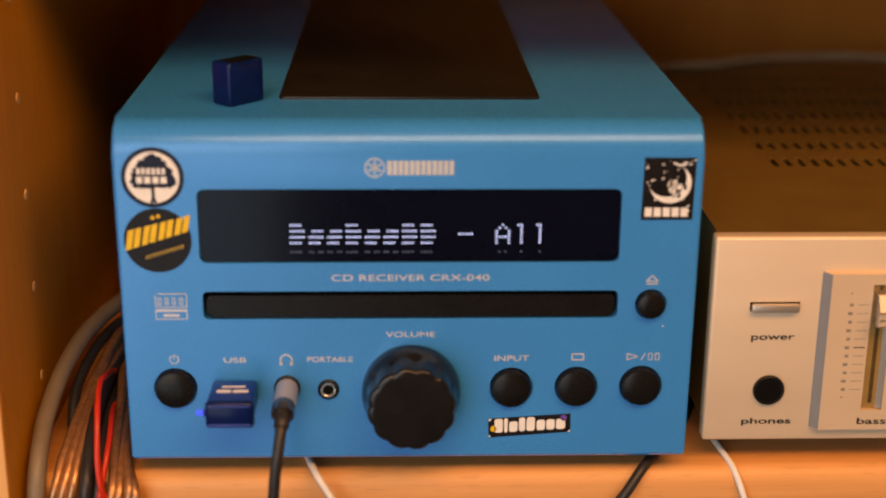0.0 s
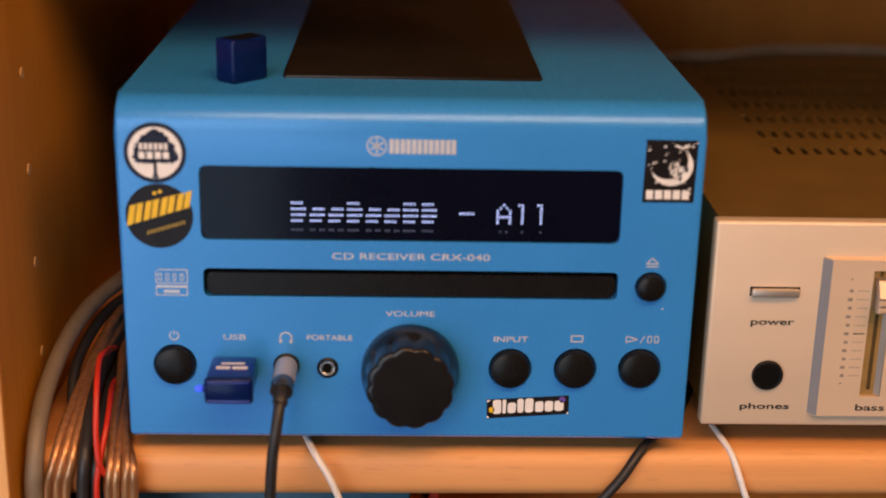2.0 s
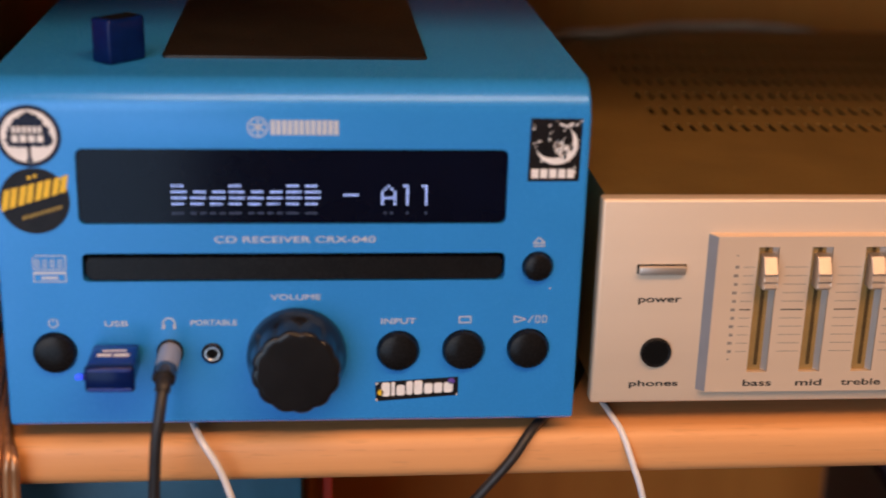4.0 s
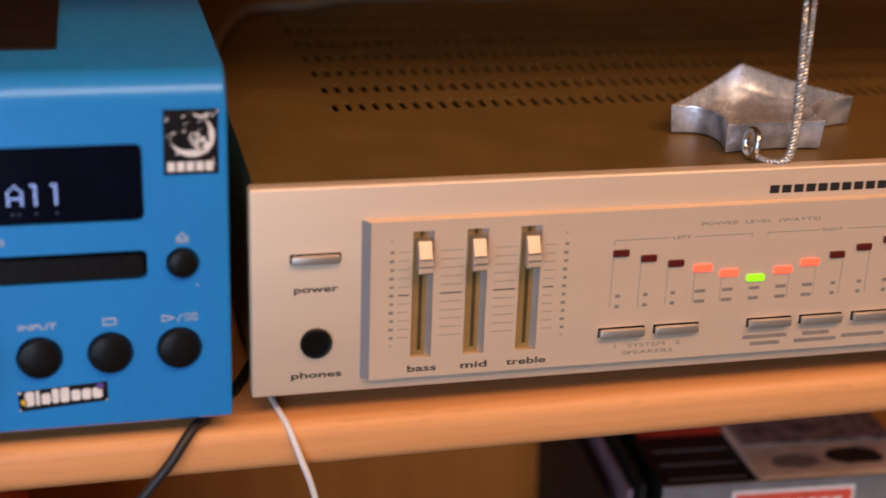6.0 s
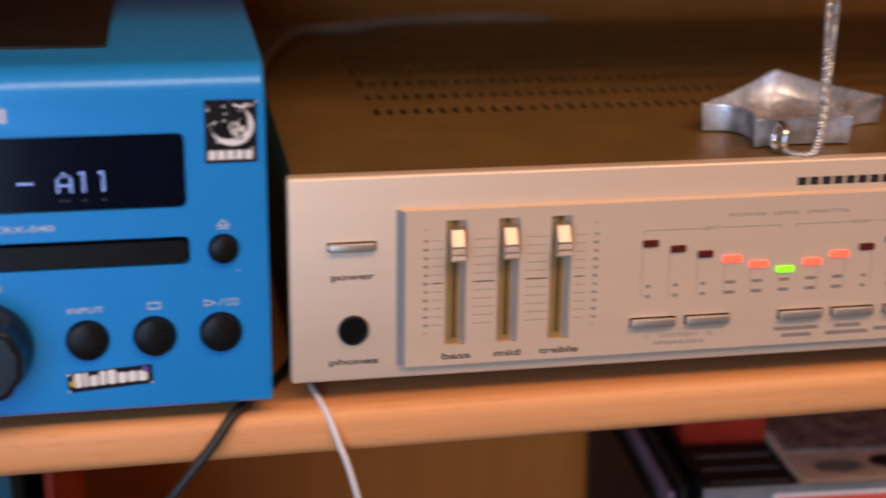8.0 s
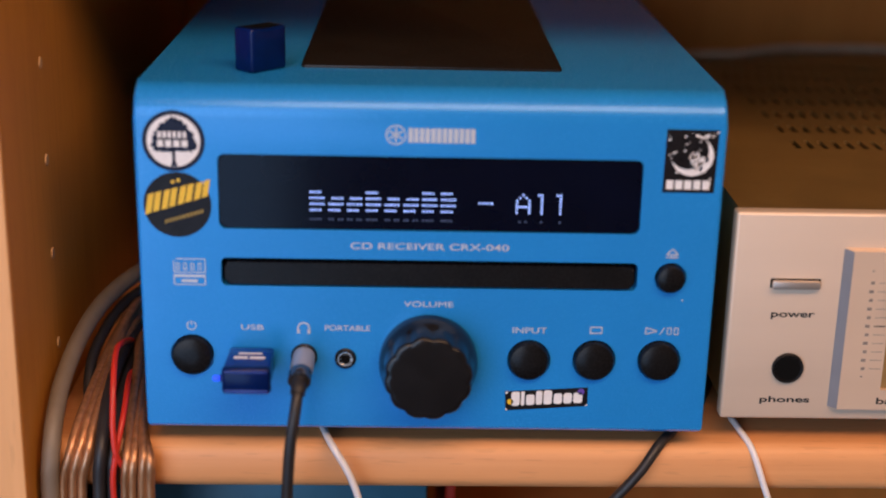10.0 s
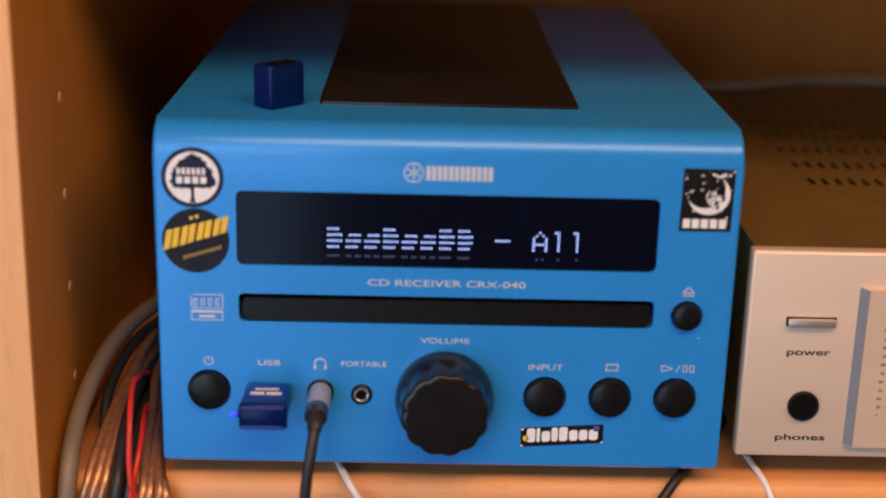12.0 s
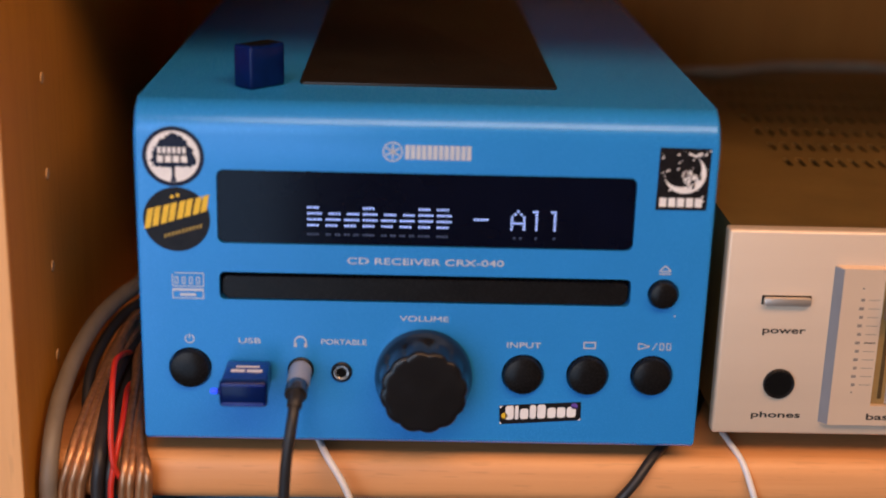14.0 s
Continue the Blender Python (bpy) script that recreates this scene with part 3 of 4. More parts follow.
        chips.append([(x, z), (x + 0.0012, z + 0.0004), (x + 0.0009, z + 0.0022), (x + 0.0003, z + 0.0014)])
    outline_print([outer + inner, stroke([(0.1705, 0.1064), (0.1728, 0.1055), (0.1748, 0.1066)], 0.0007)], -0.00012, STICK_WHITE, s, "crescent")
    outline_print(chips, -0.00012, STICK_WHITE, s, "scuff", single=False)
    bars([(0.1624 + 0.00278 * i, 0.1646 + 0.00278 * i, 0.0892, 0.0921) for i in range(5)], -0.00013, STICK_WHITE, s, "letter_bar")
    s = part("sticker", slab([(0.1152, 0.0208), (0.1419, 0.0225), (0.1420, 0.0160), (0.1155, 0.0141)], -0.00012, 0.0), STICK_BLACK, rec, "narrow black sticker with white blocks")
    bl = []
    for i, (w, h) in enumerate(((0.0022, 1), (0.0008, 1), (0.0022, 0.75), (0.0016, 1), (0.0022, 1), (0.0022, 0.75), (0.0022, 0.75), (0.0024, 0.75))):
        x = 0.1174 + 1.17 * sum((0.0027, 0.0014, 0.0027, 0.0021, 0.0028, 0.0027, 0.0027, 0.0)[:i])
        w *= 1.15
        b = 0.0158 + (x - 0.118) * 0.06
        bl.append([(p, q + (p - x) * 0.06) for p, q in rounded(x - 0.0001, x + w + 0.0001, b, b + 0.0049 * h, min(0.0008, w * 0.45), 3)])
    outline_print(bl, -0.00012, STICK_WHITE, s, "letter_bar", single=False)
    outline_print([circle(0.1170, 0.0172, 0.0010, 12)], -0.00012, STICK_YELLOW, s, "yellow_spot")
    outline_print([circle(0.1397, 0.0210, 0.0011, 12)], -0.00012, STICK_PURPLE, s, "purple_spot")
    outline_print([[(0.1153, 0.0206), (0.1165, 0.0207), (0.1156, 0.0198)], [(0.1410, 0.0160), (0.1419, 0.0161), (0.1419, 0.0168)], [(0.1155, 0.0143), (0.1162, 0.0143), (0.1156, 0.0152)]],
                  -0.00012, STICK_WHITE, s, "worn_corner", single=False)
    # smoked insert on the top, base and feet
    bm = slab([(x, z) for x, z in rounded(0.0482, 0.1322, 0.0330, 0.270, 0.0016)], 0, 0.0012, 0.0004)
    bmesh.ops.transform(bm, matrix=Matrix(((1, 0, 0, 0), (0, 0, 1, 0), (0, -1, 0, ZT + 0.0009), (0, 0, 0, 1))), verts=bm.verts)
    part("top_insert", bm, TOP_BLACK, rec, "smoked dark insert in the top", smooth=True)
    part("base_plate", block(0.006, W - 0.006, 0.013, D - 0.004, 0.0022, ZB - 0.0002), VOID, rec, "black base plate")
    for fx in (0.02, W - 0.02):
        for fy in (0.03, D - 0.03):
            bm = bmesh.new()
            bmesh.ops.create_cone(bm, cap_ends=True, segments=24, radius1=0.009, radius2=0.01, depth=0.0022)
            bmesh.ops.translate(bm, verts=bm.verts, vec=(fx, fy, 0.0011))
            part("foot", bm, RUBBER, rec)
    outline_print([circle(0.1702, 0.0528, 0.0003, 8)], y, PRINT, rec, "paint_chip")


receiver()


# ---- things plugged into and lying on the receiver ----
def usb_stick():
    u = thing("usb_stick", "translucent blue usb stick plugged into the receiver", "usb stick")
    part("body", block(0.0272, 0.0414, -0.0165, -0.0003, 0.0272, 0.0352, 0.0011, 3), USB_BLUE, u, smooth=True)
    part("connector", block(0.0282, 0.0406, -0.0006, 0.0065, 0.0290, 0.0338), STEEL, u)
    cap = part("end_cap", block(0.0268, 0.0418, -0.0186, -0.0155, 0.0266, 0.0354, 0.0013, 3), USB_DARK, u, "darker blue end", smooth=True)
    # brighter bands paint in the highlight lines along the cap's edges
    part("cap_glint", block(0.0276, 0.0410, -0.0190, -0.0182, 0.0272, 0.0284, 0.0003), USB_BLUE, cap, "painted brighter blue glint on the lower edge")
    part("cap_glint", block(0.0276, 0.0410, -0.0190, -0.0182, 0.0338, 0.0346, 0.0003), USB_BLUE, cap, "painted brighter blue glint on the upper edge")
    part("cord_lug", block(0.0238, 0.0262, -0.0168, -0.0148, 0.0302, 0.0318, 0.0006, 2), USB_LED, u, "glowing blue lug", smooth=True)
    part("lug_neck", block(0.0260, 0.0274, -0.0168, -0.0146, 0.0300, 0.0320, 0.0004), USB_BLUE, u)
    bm = bmesh.new()
    for x0, x1, y0, y1 in ((0.0308, 0.0382, -0.0068, -0.0054), (0.0296, 0.0340, -0.0106, -0.0084), (0.0346, 0.0394, -0.0106, -0.0084)):
        v = [bm.verts.new(p) for p in ((x0, y0, 0.0353), (x1, y0, 0.0353), (x1, y1, 0.0353), (x0, y1, 0.0353))]
        bm.faces.new(v)
    part("print_bar", bm, STICK_WHITE, u)


usb_stick()


def blue_block():
    bm = block(-0.0074, 0.0074, -0.0044, 0.0044, 0, 0.0142, 0.0012, 3)
    bmesh.ops.subdivide_edges(bm, edges=[e for e in bm.edges if e.calc_length() > 0.004], cuts=2, use_grid_fill=True)
    for v in bm.verts:
        if v.co.z > 0.0125:
            v.co.z -= 0.0006 * (1 - (v.co.x / 0.0074) ** 2)
    cap = part("blue_block", bm, USB_DARK, None, smooth=True, at=pose(0.0356, 0.0292, ZT, 0, 0, 48))
    tagged(cap, "small hollow dark blue plastic cap standing on the receiver", "cap")
    # cap is solid; a near-black sheet paints the shade of its hollow
    part("opening", slab(rounded(-0.0060, 0.0060, -0.0031, 0.0031, 0.0012, 3), 0.0136, 0.0140), VOID, cap, "near-black sheet for the hollow's shade",
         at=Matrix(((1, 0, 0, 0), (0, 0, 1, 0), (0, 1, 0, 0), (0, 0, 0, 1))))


blue_block()


def headphone_cable():
    h = thing("headphone_cable", "black audio cable with a silver jack plug", "audio cable")
    part("plug", lathe_y(0.0508, 0.0322, [(-0.0006, 0.0030), (-0.0012, 0.0036), (-0.0120, 0.0036), (-0.0150, 0.0033)], 32), PLUG, h, "brushed silver plug sleeve", smooth=True)
    part("collar", tube([(0.0508, -0.0146, 0.0322), (0.0507, -0.0165, 0.0320), (0.0506, -0.0186, 0.0314)], 0.0036, 20), DARK_CHROME, h, "dark chrome collar", smooth=True)
    part("strain_relief", tube([(0.0507, -0.0185, 0.0316), (0.0506, -0.0212, 0.0303), (0.0504, -0.0226, 0.0290)], 0.0024, 16), RUBBER, h, smooth=True)
    part("cable", tube([(0.0506, -0.0205, 0.0305), (0.0503, -0.0240, 0.0280), (0.0496, -0.0268, 0.0225), (0.0485, -0.0278, 0.0150), (0.0475, -0.0276, 0.0020), (0.0468, -0.0270, -0.015),
                         (0.0458, -0.026, -0.06), (0.044, -0.024, -0.15), (0.04, -0.02, -0.281)], 0.0018), RUBBER, h, smooth=True)


headphone_cable()


def loose_cable(name, label, pts, r, mat, category="cable", flat=1.0, group=""):
    ob = part(name, tube(pts, r, 12, flat), mat, None, smooth=True)
    return tagged(ob, label, category, group)


loose_cable("white_cable", "thin white cable hanging from under the receiver over the shelf edge",
            [(0.045, 0.09, 0.0018), (0.052, 0.03, 0.0018), (0.0568, 0.008, 0.0021), (0.0600, -0.0012, 0.0008), (0.0645, -0.0036, -0.006), (0.0680, -0.0040, -0.015), (0.0712, -0.003, -0.030),
             (0.074, -0.001, -0.07), (0.08, 0.0, -0.16), (0.084, 0.01, -0.278)], 0.0012, WHITE_CABLE)
loose_cable("white_cable", "thin white cable hanging from under the amplifier over the shelf edge",
            [(0.225, 0.10, 0.0016), (0.205, 0.050, 0.0016), (0.1955, 0.028, 0.0016), (0.1955, 0.0165, 0.0016), (0.1982, 0.0060, -0.0012), (0.2018, 0.0018, -0.011), (0.2068, 0.0014, -0.027),
             (0.216, 0.006, -0.07), (0.222, 0.01, -0.16), (0.23, 0.02, -0.278)], 0.0011, WHITE_CABLE)
loose_cable("black_cable", "black flex running from beneath the receiver over the shelf edge",
            [(0.214, 0.12, 0.0024), (0.197, 0.065, 0.0024), (0.184, 0.030, 0.0024), (0.1735, 0.0125, 0.0026), (0.1668, 0.0025, 0.0012), (0.1605, -0.0022, -0.006), (0.1530, -0.0032, -0.015), (0.1440, -0.002, -0.027),
             (0.128, 0.003, -0.05), (0.105, 0.012, -0.12), (0.10, 0.03, -0.277)], 0.0017, RUBBER)
loose_cable("grey_cable", "dull brownish cable lying behind the amplifier",
            [(0.1838, 0.12, 0.004), (0.1836, 0.140, 0.045), (0.1848, 0.155, 0.0760), (0.1885, 0.168, 0.0818), (0.1990, 0.221, 0.0818), (0.2150, 0.264, 0.0818), (0.2420, 0.272, 0.0818), (0.268, 0.288, 0.0818),
             (0.292, 0.300, 0.0800), (0.325, 0.306, 0.0790), (0.36, 0.310, 0.074), (0.42, 0.325, 0.055), (0.47, 0.335, 0.02), (0.5, 0.345, 0.0024)], 0.0022, TAN_CABLE)


# ---- cable bundle between the side panel and the receiver ----
def hang(front, back_x, foot_x):
    """Carries a wire on from its front stretch: down to the lower shelf, and back behind the receiver."""
    x, y, z = front[0]
    u, v, w = front[-1]
    down = [(foot_x, 0.002, -0.277), ((x + foot_x) / 2, y + 0.001, -0.13), (x, y - 0.0005, z - 0.03)]
    back = [((u + back_x) / 2, v + 0.04, max(w * 0.75, 0.006)), (back_x, v + 0.10, 0.005), (back_x, 0.30, 0.005)]
    return down + list(front) + back


loose_cable("grey_cable", "thick grey cable arching down beside the receiver", hang(
    [(-0.0321, -0.0020, -0.0143), (-0.0314, -0.0020, -0.0048), (-0.0312, 0.0025, 0.0035), (-0.0314, 0.0105, 0.0092), (-0.0313, 0.0205, 0.0142), (-0.0295, 0.0365, 0.0213), (-0.0260, 0.0525, 0.0270), (-0.0217, 0.0685, 0.0295), (-0.0171, 0.0845, 0.0299)],
    -0.012, -0.027), 0.0030, GREY_CABLE)
for front in (
        [(-0.0282, -0.0005, -0.0151), (-0.0256, 0.0000, -0.0038), (-0.0242, 0.0075, 0.0035), (-0.0226, 0.0185, 0.0091), (-0.0211, 0.0345, 0.0139), (-0.0192, 0.0525, 0.0185), (-0.0168, 0.0715, 0.0212)],
        [(-0.0251, -0.0005, -0.0152), (-0.0228, 0.0003, -0.0039), (-0.0214, 0.0075, 0.0036), (-0.0202, 0.0185, 0.0092), (-0.0191, 0.0345, 0.0140), (-0.0175, 0.0525, 0.0186), (-0.0156, 0.0715, 0.0201)],
        [(-0.0220, -0.0010, -0.0146), (-0.0197, -0.0003, -0.0035), (-0.0189, 0.0065, 0.0038), (-0.0180, 0.0175, 0.0093), (-0.0175, 0.0335, 0.0129), (-0.0164, 0.0515, 0.0164), (-0.0148, 0.0685, 0.0180)],
        [(-0.0074, -0.0036, -0.0144), (-0.0066, -0.0026, -0.0038), (-0.0071, 0.0065, 0.0025), (-0.0079, 0.0185, 0.0085), (-0.0095, 0.0365, 0.0124), (-0.0116, 0.0565, 0.0150)],
        [(-0.0052, -0.0032, -0.0146), (-0.0044, -0.0022, -0.0040), (-0.0051, 0.0075, 0.0021), (-0.0062, 0.0195, 0.0071), (-0.0085, 0.0385, 0.0094), (-0.0113, 0.0585, 0.0098)],
        [(-0.0018, -0.0040, -0.0136), (-0.0009, -0.0034, -0.0030), (-0.0027, 0.0055, 0.0021), (-0.0053, 0.0185, 0.0055), (-0.0091, 0.0385, 0.0051), (-0.0127, 0.0585, 0.0053)],
        [(0.0008, -0.0040, -0.0136), (0.0010, -0.0034, -0.0033), (-0.0024, 0.0065, 0.0006), (-0.0052, 0.0195, 0.0029), (-0.0092, 0.0385, 0.0025), (-0.0131, 0.0585, 0.0019)]):
    loose_cable("speaker_wire", "clear jacketed copper speaker wire in a hanging bundle", hang(front, -0.010, front[0][0] * 1.1), 0.0016, COPPER, "speaker wire", group="speaker wires")
loose_cable("black_cable", "black cable hanging within the wire bundle", hang(
    [(-0.0162, -0.0015, -0.0145), (-0.0152, -0.0010, -0.0029), (-0.0153, 0.0055, 0.0037), (-0.0159, 0.0165, 0.0091), (-0.0161, 0.0325, 0.0128), (-0.0155, 0.0505, 0.0151), (-0.0143, 0.0665, 0.0154)],
    -0.013, -0.014), 0.0022, RUBBER)
loose_cable("black_cable", "black cable hanging within the wire bundle", hang(
    [(-0.0123, 0.0003, -0.0152), (-0.0117, 0.0005, -0.0044), (-0.0121, 0.0095, 0.0020), (-0.0124, 0.0205, 0.0075), (-0.0129, 0.0385, 0.0104), (-0.0152, 0.0665, 0.0087)],
    -0.010, -0.010), 0.0020, RUBBER)
loose_cable("black_cable", "black cable rising behind the grey cable",
            [(-0.0236, 0.0250, 0.0022), (-0.0248, 0.0280, 0.0075), (-0.0252, 0.0385, 0.0150), (-0.0224, 0.0535, 0.0215), (-0.0186, 0.0690, 0.0245), (-0.0140, 0.0855, 0.0245), (-0.012, 0.16, 0.012), (-0.012, 0.30, 0.005)],
            0.0019, RUBBER)
for lift in (0.0, 0.0042):
    loose_cable("speaker_wire", "copper speaker wire rising behind the bundle",
                [(-0.0205, 0.0300, 0.0020), (-0.0200, 0.0360, 0.0090 + lift), (-0.0182, 0.0520, 0.0150 + lift), (-0.0150, 0.0720, 0.0190 + lift), (-0.0118, 0.11, 0.0120 + lift), (-0.010, 0.20, 0.006 + lift), (-0.010, 0.29, 0.003 + lift)],
                0.0017, COPPER, "speaker wire", group="speaker wires")
loose_cable("red_wire", "thin red wire looping out of the wire bundle",
            [(-0.0130, 0.10, 0.006), (-0.0145, 0.07, 0.010), (-0.0139, 0.042, 0.0195)] + [(-0.0121, 0.0245, 0.0256), (-0.0125, 0.0185, 0.0260), (-0.0119, 0.0105, 0.0232), (-0.0111, 0.0035, 0.0181), (-0.0107, -0.0020, 0.0084), (-0.0100, -0.0040, 0.0006), (-0.0091, -0.0036, -0.0036), (-0.0079, -0.0022, -0.0068), (-0.0060, -0.0006, -0.0105)]
            + [(0.000, -0.0004, -0.0190), (0.008, -0.0016, -0.0250), (0.021, -0.001, -0.0330), (0.04, 0.004, -0.05), (0.055, 0.014, -0.12), (0.058, 0.020, -0.279)], 0.0010, RED_WIRE)
loose_cable("red_wire", "thin red wire hanging in the wire bundle",
            [(-0.0120, 0.10, 0.005), (-0.0125, 0.06, 0.0080), (-0.0112, 0.032, 0.0112)] + [(-0.0094, 0.0185, 0.0137), (-0.0086, 0.0105, 0.0120), (-0.0083, 0.0025, 0.0085), (-0.0092, -0.0020, 0.0023), (-0.0103, -0.0040, -0.0040), (-0.0111, -0.0045, -0.0132)]
            + [(-0.0105, -0.0040, -0.04), (-0.011, 0.000, -0.13), (-0.012, 0.008, -0.279)], 0.0010, RED_WIRE)


# ---- silver amplifier, in its own frame: x along the front, y to the rear ----
AMP = pose(0.1867, 0.0061, 0)
AW, AD, A0, A1 = 0.416, 0.285, 0.0094, 0.0804


def amplifier():
    amp = thing("amplifier", "champagne silver stereo amplifier with sliders and level lights", "amplifier", AMP)
    part("faceplate", block(0, AW, 0, 0.006, A0, A1, 0.0011, 3), SILVER, amp, "brushed champagne aluminium faceplate", smooth=True)
    h = 0.0026

    def raised(u0, u1, z0, z1, c=0.0028, t=0.0005):
        bm = bmesh.new()
        a = [bm.verts.new((x, 0.0006, z)) for x, z in ((u0, z0), (u1, z0), (u1, z1), (u0, z1))]
        b = [bm.verts.new((x, -h, z)) for x, z in ((u0 + c, z0 + t), (u1 - t, z0 + t), (u1 - t, z1 - t), (u0 + c, z1 - t))]
        bm.faces.new(b)
        bm.faces.new(a[::-1])
        for i in range(4):
            bm.faces.new((a[i], a[(i + 1) % 4], b[(i + 1) % 4], b[i]))
        return bm

    panel = part("control_panel", raised(0.0348, 0.2424, 0.0138, 0.0692), SILVER, amp, "raised control panel")
    slots = ((0.0512, 0.0580), (0.0688, 0.0758), (0.0866, 0.0936))
    cut(panel, [block(a, b, -0.01, -0.0004, 0.0213, 0.0651) for a, b in slots])
    panel.data.materials.clear()
    panel.data.materials.append(SILVER)
    part("side_panel", raised(0.2430, 0.4080, 0.0138, 0.0692, 0.0014), SILVER, amp, "raised side panel")
    # thin sheets over the left bevels, tinted for the light they reflect
    for u0, uw in ((0.0348, 0.0028), (0.2430, 0.0014)):
        bm = bmesh.new()
        row = [(u0 - 0.0001, 0.0005, 0.0143), (u0 + uw, -h - 0.0001, 0.0145), (u0 + uw, -h - 0.0001, 0.0685), (u0 - 0.0001, 0.0005, 0.0687)]
        a = [bm.verts.new(p) for p in row]
        b = [bm.verts.new((p[0] + 0.0004, p[1] + 0.0004, p[2])) for p in row]
        bm.faces.new(a)
        bm.faces.new(b[::-1])
        for i in range(4):
            bm.faces.new((a[i], b[i], b[(i + 1) % 4], a[(i + 1) % 4]))
        part("edge_strip", bm, STRIP, amp, "bevelled edge strip tinted cool for reflected daylight")
    y = -h
    # sliders
    for (a, b), word, wa, wb in zip(slots, ("bass", "mid", "treble"), (0.0503, 0.0682, 0.0837), (0.0600, 0.0771, 0.0974)):
        m = (a + b) / 2
        well = part("slider_slot", block(a + 0.0001, b - 0.0001, -0.0010, -0.0005, 0.0214, 0.0650), BRASS, amp, "olive recessed slider slot")
        # slit laid on as a strip; its dark olive holds the slot's shade
        part("slit", block(m - 0.0009, m + 0.0003, -0.0013, -0.0009, 0.0234, 0.0647), SLIT, well)
        bm = bmesh.new()
        ends = [[bm.verts.new((u, q, z)) for u, q in ((b - 0.0019, -0.0009), (b - 0.0002, -0.0024), (b - 0.0002, -0.0009))] for z in (0.0216, 0.0649)]
        bm.faces.new(ends[0])
        bm.faces.new(ends[1][::-1])
        for i in range(3):
            bm.faces.new((ends[0][i], ends[0][(i + 1) % 3], ends[1][(i + 1) % 3], ends[1][i]))
        part("slot_lip", bm, SILVER_SIDE, well)
        bm = bmesh.new()
        pr = [(-0.0012, 0.0628), (-0.0050, 0.0626), (-0.0078, 0.0574), (-0.0072, 0.0569), (-0.0080, 0.0549), (-0.0073, 0.0545), (-0.0080, 0.0528), (-0.0064, 0.0518), (-0.0012, 0.0518)]
        l = [bm.verts.new((m - 0.0023, q, z)) for q, z in pr]
        r = [bm.verts.new((m + 0.0021, q, z)) for q, z in pr]
        bm.faces.new(l)
        bm.faces.new(r[::-1])
        for i in range(len(pr)):
            bm.faces.new((l[i], l[(i + 1) % len(pr)], r[(i + 1) % len(pr)], r[i]))
        bmesh.ops.bevel(bm, geom=bm.edges[:], offset=0.00022, segments=2, affect="EDGES", profile=0.5)
        part("slider_knob", bm, KNOB_STEEL, amp, "faceted chrome slider knob")
        lettering(word, wa, wb, 0.0163, 0.0186, y, INK, amp, bold=0.016)
    ticks, strong = [], []
    for k in range(11):
        z = 0.0583 - 0.00295 * k
        for a, b in ((0.0466, 0.0503), (0.0604, 0.0678), (0.0782, 0.0856), (0.0950, 0.0985)):
            (strong if k == 5 else ticks).append((a, b, z - (0.00018 if k == 5 else 0.00009), z + (0.00018 if k == 5 else 0.00009)))
    bars(ticks, y, GREY_INK, amp, "scale_line")
    bars(strong, y, INK, amp, "centre_line")
    bars([(u + (0.0 if k % 2 else 0.0003), u + 0.0015, 0.0583 - 0.00295 * k - 0.0005, 0.0583 - 0.00295 * k + 0.0005) for k in range(11) for u in (0.0437, 0.1014)]
         + [(u + 0.0004, u + 0.0010, z, z + 0.0005) for u in (0.0437, 0.1014) for z in (0.0620, 0.0258)], y, GREY_INK, amp, "scale_figure")
    # power and phones
    def bar_button(u0, u1, z, label, base, half=0.0018):
        # near-black surround painted for the shade around the button
        part("button_well", block(u0 - 0.0004, u1 + 0.0004, base - 0.0001, base + 0.0002, z - half - 0.0001, z + half + 0.00025), VOID, amp)
        part("bar_button", block(u0, u1, base - 0.0024, base - 0.0002, z - half, z + half, 0.0006, 2), SILVER_SIDE, amp, label, smooth=True)
    bar_button(0.0129, 0.0282, 0.0568, "bright metal power bar button", 0.0, 0.0014)
    lettering("power", 0.0137, 0.0279, 0.0446, 0.0469, -0.00005, INK, amp, bold=0.016)
    lettering("phones", 0.0127, 0.0291, 0.0148, 0.0176, -0.00005, INK, amp, bold=0.016)
    jack = part("phones_jack", lathe_y(0.0208, 0.0277, [(0.0, 0.0052), (-0.0010, 0.0051), (-0.0014, 0.0047), (-0.0012, 0.0040)], 36), BLACK, amp, "black headphone jack", smooth=True)
    # flat dark disc for the shade inside the jack
    part("bore", lathe_y(0.0208, 0.0277, [(-0.00121, 0.0039), (-0.00131, 0.0038)], 32), VOID, jack)
    for u0, u1 in ((0.1156, 0.1312), (0.1352, 0.1506), (0.1692, 0.1848), (0.1888, 0.2040), (0.2085, 0.2240)):
        bar_button(u0, u1, 0.0256, "slim metal bar button", y, 0.0015)
    # level lights
    for i in range(11):
        u = 0.1211 + 0.00980 * i
        z = 0.0540 - 0.00233 * (5 - abs(i - 5)) if i <= 5 else 0.0424 + 0.00225 * (i - 5)
        lit = i in (3, 4, 6, 7)
        mat = LED_GREEN if i == 5 else LED_RED if lit else LED_OFF
        w = 0.0032 if lit or i == 5 else 0.0028
        part("level_light", slab(rounded(u - w, u + w, z - 0.0012, z + 0.0012, 0.0005, 3), y - 0.0008, y, 0.0002), mat, amp,
             "lit green level light" if i == 5 else "lit red level light" if lit else "unlit dark red level light")
        tabs = [(u - 0.0026, u - 0.00245, 0.0345, z - 0.0016)] if i < 5 else [(u + 0.00245, u + 0.0026, 0.0345, z - 0.0016)] if i > 5 else []
